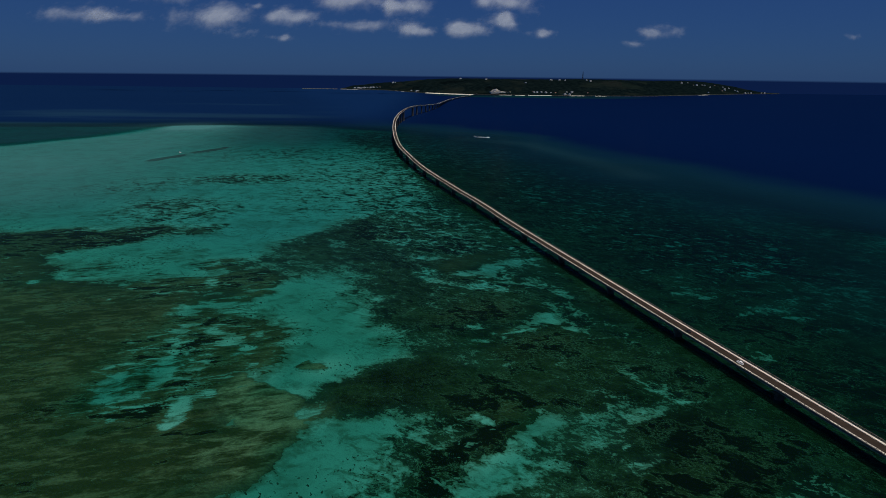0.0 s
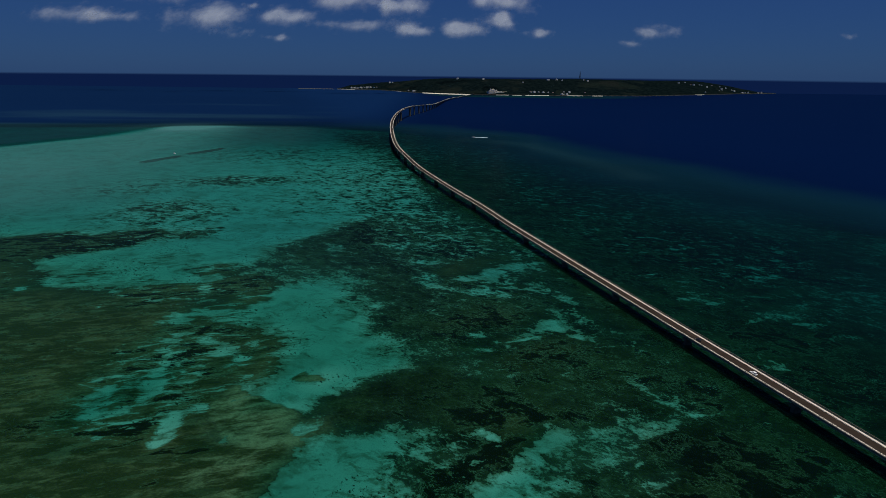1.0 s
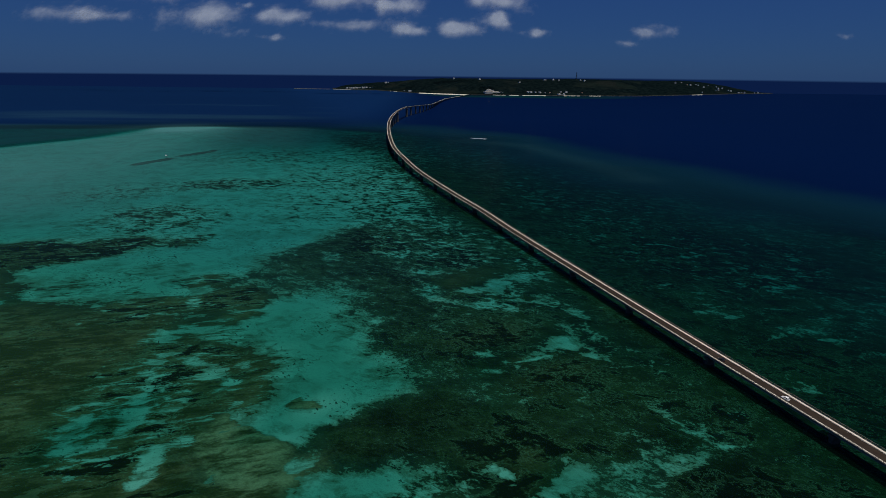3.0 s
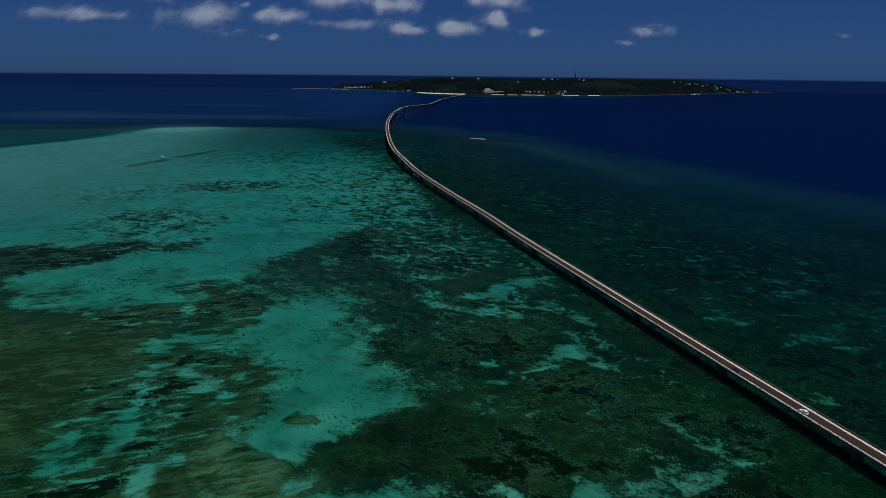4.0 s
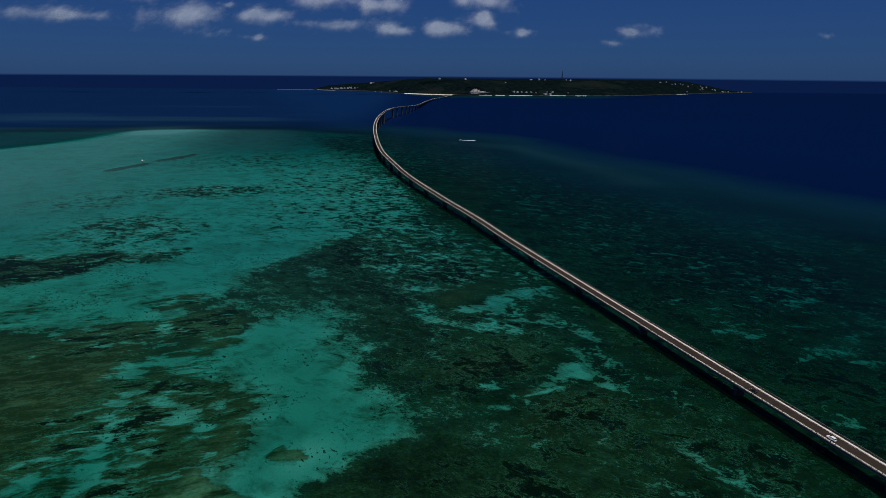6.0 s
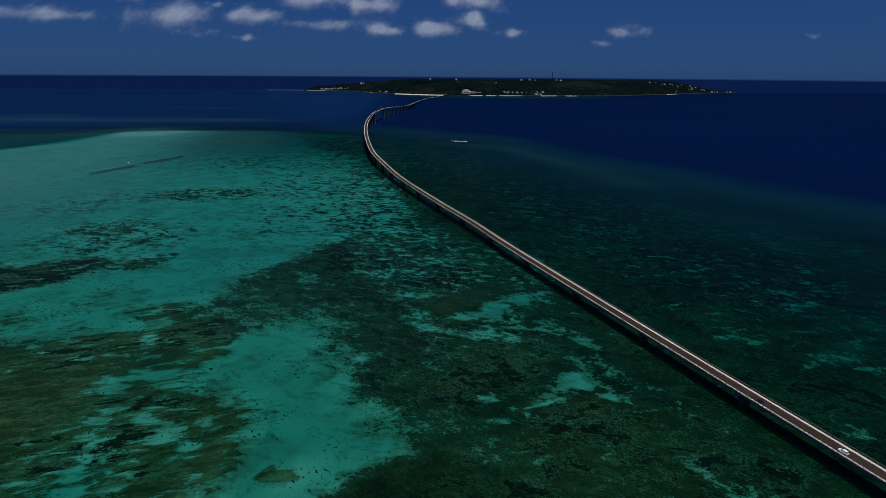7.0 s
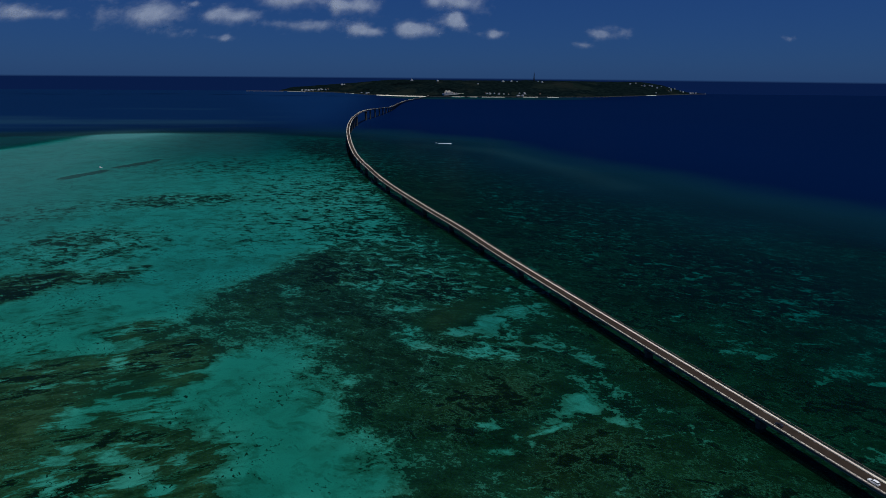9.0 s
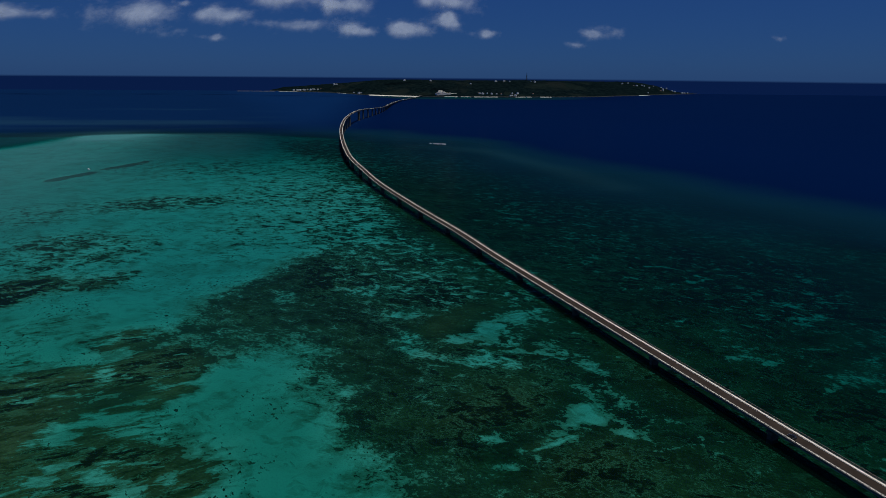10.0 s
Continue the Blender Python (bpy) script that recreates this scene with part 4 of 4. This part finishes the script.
# ---- boats ----
def make_boat(length, label):
    boat = tagged(new("motorboat"), label, "boat")
    hull = bmesh.new()
    rows = []
    for t in np.linspace(0, 1, 9):
        w = 1.3 * (1 - t ** 3) * (0.9 + 0.1 * math.sin(t * 3)) + 0.03
        y, sheer = (t - 0.5) * length, 0.75 + 0.35 * t * t
        rows.append([hull.verts.new(c) for c in ((-w, y, sheer), (-w * 0.8, y, 0.1), (0, y, -0.35 + 0.3 * t ** 4), (w * 0.8, y, 0.1), (w, y, sheer),
                                                 (w * 0.85, y, sheer - 0.25), (-w * 0.85, y, sheer - 0.25))])
    for a, b in zip(rows, rows[1:]):
        for j in range(7):
            k = (j + 1) % 7
            hull.faces.new((a[j], a[k], b[k], b[j]))
    hull.faces.new(rows[0])
    hull.faces.new(rows[-1][::-1])
    bmesh.ops.recalc_face_normals(hull, faces=hull.faces)
    part("hull", hull, CAR_WHITE, boat, "white hull")
    part("cabin", box(-0.8, 0.8, -0.5, 1.6, 0.5, 2.0, 0.12, 0.85), WALL_WHITE, boat)
    part("windscreen", box(-0.66, 0.66, 1.35, 1.55, 1.1, 1.75, 0.02, 0.9), GLASS_DARK, boat)
    part("outboard_motor", box(-0.22, 0.22, -length / 2 - 0.45, -length / 2 - 0.02, 0.0, 1.1, 0.06), CAR_BLACK, boat)
    return boat


boat = make_boat(7.5, "small white motorboat running across the lagoon")
boat.matrix_basis = pose(81, 1366, 0.05, 0, 0, 82)


def wake(name, x, y, length, width, turn, label):
    """Foam left on the water: two ragged trails that widen astern."""
    rng = random.Random(5)
    bm = bmesh.new()
    for k in range(int(length * 5)):
        t = k / (length * 5)
        for sgn in (-1, 1):
            r = 0.6 + 0.8 * rng.random()
            c = (sgn * width * (0.12 + 0.38 * t) + rng.uniform(-0.5, 0.5), -t * length, 0.03 + 0.06 * rng.random())
            bmesh.ops.create_icosphere(bm, subdivisions=1, radius=r, matrix=Matrix.Translation(c) @ Matrix.Diagonal((1, 1.4, 0.22, 1)))
    ob = part(name, bm, FOAM, None)
    ob.matrix_basis = pose(x, y, 0, 0, 0, turn)
    return tagged(ob, label, "foam", kind="stuff")


wake("wake", 86, 1365.3, 29, 4.6, 82, "white foam wake behind the motorboat")
small = make_boat(5.0, "small white boat lying on the lagoon")
small.matrix_basis = pose(-497, 1043, 0.05, 0, 0, 70)

# ---- island: shore, buildings, mast ----
def ground_z(x, y):
    return float(land_height(np.array([float(x)]), np.array([float(y)]))[0])


def ribbon(name, points, width, top, material, label, category):
    """A low bank or wall along a line, from below the water to its top."""
    s, p = glide([(x, y, 0) for x, y in points], 8.0)
    v, f = [], []
    for i in range(len(p)):
        d = p[min(i + 1, len(p) - 1)] - p[max(i - 1, 0)]
        side = np.array([d[1], -d[0], 0]) / np.hypot(d[0], d[1])
        wob = 1 + 0.25 * math.sin(i * 1.7) + 0.15 * math.sin(i * 0.6)
        for a, b in ((-1.3, -6), (-0.5 * wob, top), (0.5 * wob, top), (1.3, -6)):
            v.append(p[i] + side * a * width + np.array([0, 0, b]))
    for i in range(len(p) - 1):
        for j in range(3):
            f.append((i * 4 + j, i * 4 + j + 1, i * 4 + j + 5, i * 4 + j + 4))
    f += [(0, 1, 2, 3), tuple(len(v) - k for k in (1, 2, 3, 4))]
    return tagged(mesh_object(name, v, f, material), label, category)


ribbon("sea_wall", [(-125, 4303), (-13, 4201), (91, 4131), (222, 4079)], 11, 5.0, KERB, "pale concrete sea wall along the island shore", "sea wall")
ribbon("breakwater", [(-1260, 5100), (-1150, 5110), (-1050, 5100), (-940, 5080)], 11, 3.0, ROCK, "dark rock breakwater off the island", "breakwater")
ribbon("quay", [(-905, 5060), (-860, 5040), (-800, 5005), (-740, 4985)], 9, 2.6, CONCRETE, "pale concrete harbour quay", "quay")
for a, b, c in (((404, 4096), (450, 4090), (496, 4086)), ((519, 4080), (554, 4079), (587, 4080)), ((913, 4096), (965, 4098), (1030, 4100)),
                ((1095, 4098), (1135, 4103), (1180, 4108)), ((613, 4076), (691, 4076), (782, 4081)), ((2034, 4540), (2100, 4585), (2165, 4630)),
                ((-430, 4830), (-378, 4735), (-306, 4610))):
    ribbon("beach", (a, b, c), 13, 2.0, SAND, "pale sand beach at the foot of the woods", "beach")


def make_house(w, d, storeys, roof, label):
    """A plain white house: walls, roof, doors and windows on the seaward face."""
    house = tagged(new("house"), label, "house")
    h = 3.1 * storeys
    part("wall", box(-w / 2, w / 2, -d / 2, d / 2, -3.0, h, 0.05), WALL_WHITE, house)
    if roof == "flat":
        bm = box(-w / 2 - 0.3, w / 2 + 0.3, -d / 2 - 0.3, d / 2 + 0.3, h - 0.02, h + 0.35, 0.06)
        add_box(bm, -w * 0.15, w * 0.2, -d * 0.1, d * 0.3, h + 0.3, h + 2.2, 0.05)
        part("roof", bm, ROOF_GREY, house)
    else:
        bm = box(-w / 2 - 0.5, w / 2 + 0.5, -d / 2 - 0.5, d / 2 + 0.5, h - 0.02, h + d * 0.28)
        for v in bm.verts:
            if v.co.z > h + 0.1:
                v.co.y *= 0.02
                v.co.x *= 0.75
        part("roof", bm, ROOF_RED, house)
    n = max(2, int(w / 4))
    for f in range(storeys):
        for i in range(n):
            x = (i + 0.5) / n * w - w / 2
            if f == 0 and i == n // 2:
                part("door", box(x - 0.55, x + 0.55, -d / 2 - 0.06, -d / 2 + 0.1, 0, 2.1), RAIL_METAL, house)
            else:
                part("window", box(x - 0.8, x + 0.8, -d / 2 - 0.05, -d / 2 + 0.1, f * 3.1 + 0.95, f * 3.1 + 2.25), GLASS_DARK, house)
    return house


rng = random.Random(11)
kinds = [make_house(12, 9, 2, "flat", "white two-storey house with a flat roof among the island woods"),
         make_house(18, 11, 3, "flat", "white three-storey block with a flat roof on the island"),
         make_house(9, 8, 1, "gable", "white one-storey house with a red tiled roof on the island"),
         make_house(34, 12, 2, "flat", "long white two-storey building on the island shore")]
used = [False] * 4


def settle(k, x, y, turn=0.0):
    if x > 2000:                        # the village at the eastern point lies scattered
        x, y = x + rng.uniform(-30, 30), y - rng.uniform(0, 110)
    m = pose(x, y, ground_z(x, y) + 0.2, 0, 0, turn)
    if used[k]:
        return tagged(copy_thing(kinds[k], m), group="island houses")
    used[k] = True
    kinds[k].matrix_basis = m
    return tagged(kinds[k], group="island houses")


settle(3, -748, 5075, 28)
settle(3, -700, 5085, 34)
settle(1, -786, 5080, 40)
settle(1, -728, 5060, 46)
settle(0, -690, 5050, 52)
settle(0, -668, 5060, 58)
settle(1, -640, 5040, 33)
settle(1, -612, 5045, 39)
settle(0, -580, 5040, 45)
settle(0, -628, 5070, 51)
settle(2, -556, 5050, 57)
settle(1, -441, 5060, 32)
settle(0, -421, 5070, 38)
settle(3, -203, 4489, 44)
settle(0, -253, 4577, 50)
settle(1, 149, 4834, 56)
settle(1, 359, 4773, 31)
settle(0, 660, 4563, 37)
settle(3, 920, 4874, 43)
settle(1, 981, 4822, 49)
settle(0, 1019, 4776, 55)
settle(0, 676, 4214, 30)
settle(1, 697, 4212, 36)
settle(0, 733, 4228, 42)
settle(1, 764, 4212, 48)
settle(0, 804, 4226, 54)
settle(2, 836, 4216, 29)
settle(2, 670, 4234, 35)
settle(3, 895, 4155, 41)
settle(1, 924, 4137, 47)
settle(0, 926, 4250, 53)
settle(1, 961, 4233, 28)
settle(1, 1224, 4746, 34)
settle(0, 1206, 4808, 40)
settle(2, 1081, 4243, 46)
settle(1, 2073, 5017, 52)
settle(0, 2119, 5056, 58)
settle(2, 2171, 5010, 33)
settle(1, 2222, 5013, 39)
settle(0, 2273, 5062, 45)
settle(0, 2291, 5021, 51)
settle(1, 2354, 5059, 57)
settle(2, 2400, 5070, 32)
settle(0, 2439, 5090, 38)
settle(1, 2474, 5090, 44)
settle(0, 2519, 5090, 50)
settle(1, 2549, 5090, 56)
settle(0, 2614, 5090, 31)
settle(1, 2635, 5090, 37)
settle(3, 2662, 5090, 43)
settle(0, 2694, 5090, 49)
settle(1, 2721, 5090, 55)
settle(0, 2747, 5090, 30)
settle(1, 2783, 5090, 36)
settle(0, 2807, 5090, 42)
settle(0, 2849, 5090, 48)
settle(1, 2890, 5090, 54)
settle(0, 2246, 3900, 29)
settle(2, 2402, 4981, 35)
settle(0, 2195, 4851, 41)


def make_hotel():
    """A stepped white resort block on the point above the bridge's landfall."""
    hotel = tagged(new("hotel"), "white stepped hotel with terraces above the shore", "hotel")
    for i, (x0, x1, y0, y1, z1) in enumerate(((-54, 62, -12, 18, 11), (-38, 18, -8, 18, 20), (-28, 2, 0, 18, 28), (62, 112, -5, 13, 7))):
        part("wing", box(x0, x1, y0, y1, -6, z1, 0.3), WALL_WHITE, hotel)
        part("roof", box(x0 - 0.6, x1 + 0.6, y0 - 0.6, y1 + 0.6, z1 - 0.01, z1 + 0.7, 0.1), KERB, hotel)
        base = (0, 11, 20, 0)[i]
        for f in range(int((z1 - base) / 3.1)):
            for k in range(int((x1 - x0) / 6)):
                x = x0 + 3 + k * 6
                part("window", box(x - 1.7, x + 1.7, y0 - 0.08, y0 + 0.1, base + f * 3.1 + 0.6, base + f * 3.1 + 2.4), GLASS_DARK, hotel)
    return hotel


make_hotel().matrix_basis = pose(402, 4199, 10.9, 0, 0, 22)


def make_mast(height):
    """A lattice radio mast on four legs."""
    mast = tagged(new("radio_mast"), "tall dark steel lattice radio mast on the island ridge", "radio mast")
    half = lambda z: 4.2 * (1 - z / height) + 1.1
    levels = np.linspace(0, height, 9)

    def strut(bm, a, b, r):
        a, b = Vector(a), Vector(b)
        m = Matrix.Translation((a + b) / 2) @ (b - a).to_track_quat("Z", "Y").to_matrix().to_4x4()
        bmesh.ops.create_cone(bm, cap_ends=True, segments=6, radius1=r, radius2=r, depth=(b - a).length, matrix=m)

    for sx, sy in ((-1, -1), (1, -1), (1, 1), (-1, 1)):
        bm = bmesh.new()
        strut(bm, (sx * half(0), sy * half(0), -3), (sx * half(height), sy * half(height), height), 0.75)
        part("leg", bm, DARK_STEEL, mast)
    for z0, z1 in zip(levels, levels[1:]):
        bm = bmesh.new()
        a, b = half(z0), half(z1)
        ring = ((-1, -1), (1, -1), (1, 1), (-1, 1))
        for p, q in zip(ring, ring[1:] + ring[:1]):
            strut(bm, (p[0] * a, p[1] * a, z0), (q[0] * b, q[1] * b, z1), 0.35)
            strut(bm, (q[0] * a, q[1] * a, z0), (p[0] * b, p[1] * b, z1), 0.35)
            strut(bm, (p[0] * b, p[1] * b, z1), (q[0] * b, q[1] * b, z1), 0.4)
        part("brace", bm, DARK_STEEL, mast)
    for z in (height * 0.72, height * 0.9):
        part("platform", box(-3.2, 3.2, -3.2, 3.2, z, z + 1.6, 0.2), DARK_STEEL, mast)
    tip = bmesh.new()
    strut(tip, (0, 0, height - 2), (0, 0, height + 9), 0.6)
    part("aerial", tip, DARK_STEEL, mast)
    return mast


make_mast(64).matrix_basis = pose(1241, 5090, 103.4)


# ---- clouds ----
def make_cloud(x, z, w, h, puffs, seed, thin=1.0, y=4650.0):
    """A cumulus: two bulging, backward-leaning skins of vapour that thin out towards a ragged rim and a flat base."""
    rnd = random.Random(seed)
    lumps = [(0, 0.0, 0.55, 0.5)]
    for _ in range(puffs):
        a = rnd.uniform(-0.75, 0.75)
        lumps.append((a, rnd.uniform(-0.25, 0.55) * (1 - 0.5 * abs(a)), rnd.uniform(0.22, 0.42), rnd.uniform(0.3, 0.55)))
    nu, nv = 64, 36
    U, V = np.meshgrid(np.linspace(-1.3, 1.3, nu), np.linspace(-1.3, 1.3, nv))
    body = np.zeros(U.shape)
    for a, b, ru, rv in lumps:
        body = body + np.exp(-(((U - a) / ru) ** 2 + ((V - b) / rv) ** 2) * 1.5)
    rough = value_noise(U * 100, V * 100 * h / w * 2, 45, seed, 5)
    w, h = 1.22 * w, 1.22 * h
    dense = np.clip(0.44 * body * (1 + 0.6 * rough), 0, 1.2)
    rim = smooth(1.28, 0.7, np.maximum(np.abs(U), np.abs(V)))
    base = smooth(-1.15, -0.45, V + 0.12 * rough)
    fade = np.clip(dense, 0, 1) ** 1.1 * rim * base * thin
    deep = h * 0.10 * np.clip(0.5 * body, 0, 1.3)
    verts, faces, vals = [], [], []
    for sgn in (-1, 1):
        for j in range(nv):
            for i in range(nu):
                verts.append((U[j, i] * w / 2, V[j, i] * h / 2 + sgn * (deep[j, i] * (1 if sgn < 0 else 0.5) + 0.5), V[j, i] * h / 2))
                vals.append(fade[j, i] if sgn < 0 else fade[j, i] * 0.12)
    n = nu * nv
    for j in range(nv - 1):
        for i in range(nu - 1):
            q = (j * nu + i, j * nu + i + 1, (j + 1) * nu + i + 1, (j + 1) * nu + i)
            if max(vals[k] for k in q) > 0.03:          # nothing where the air is clear
                faces.append(q)
                faces.append(tuple(n + k for k in q[::-1]))
    ob = mesh_object("cloud", verts, faces, CLOUD, shade=True)
    at = ob.data.attributes.new("vapour", "FLOAT", "POINT")
    at.data.foreach_set("value", np.array(vals, np.float32))
    near = 1 - 0.14 * float(smooth(430, 620, np.array(z)))       # clouds high in the sky are the nearer ones
    ob.matrix_basis = pose(-11 + near * (x + 11), 55 + near * (y - 55), 150 + near * (z - 150)) @ Matrix.Scale(near, 4)
    return tagged(ob, "soft white fair-weather cloud with thin ragged edges", "cloud", "fair-weather clouds")


make_cloud(-2872, 552, 753, 206, 5, 3, 0.7)
make_cloud(-2530, 545, 543, 173, 4, 4, 0.75)
make_cloud(-1830, 544, 650, 300, 7, 5, 0.85)
make_cloud(-1623, 421, 333, 142, 3, 6, 0.5)
make_cloud(-1446, 633, 211, 124, 3, 7, 0.5)
make_cloud(-1130, 550, 504, 216, 6, 8, 0.8)
make_cloud(-1260, 396, 287, 104, 3, 9, 0.6)
make_cloud(-795, 680, 697, 275, 6, 10, 0.85)
make_cloud(-659, 482, 788, 172, 5, 11, 0.55)
make_cloud(-241, 629, 427, 323, 6, 12, 0.95)
make_cloud(-189, 466, 320, 204, 5, 13, 0.9)
make_cloud(246, 467, 460, 193, 6, 14, 0.95)
make_cloud(372, 540, 360, 230, 5, 15, 0.85)
make_cloud(527, 669, 505, 268, 6, 16, 0.9)
make_cloud(778, 448, 267, 116, 4, 17, 0.75)
make_cloud(1533, 383, 282, 111, 3, 18, 0.55)
make_cloud(1760, 468, 458, 175, 5, 19, 0.65)
make_cloud(3239, 459, 157, 90, 3, 20, 0.4)
make_cloud(-2545, 715, 647, 146, 5, 21, 0.8)
make_cloud(-2218, 709, 600, 236, 5, 22, 0.6)
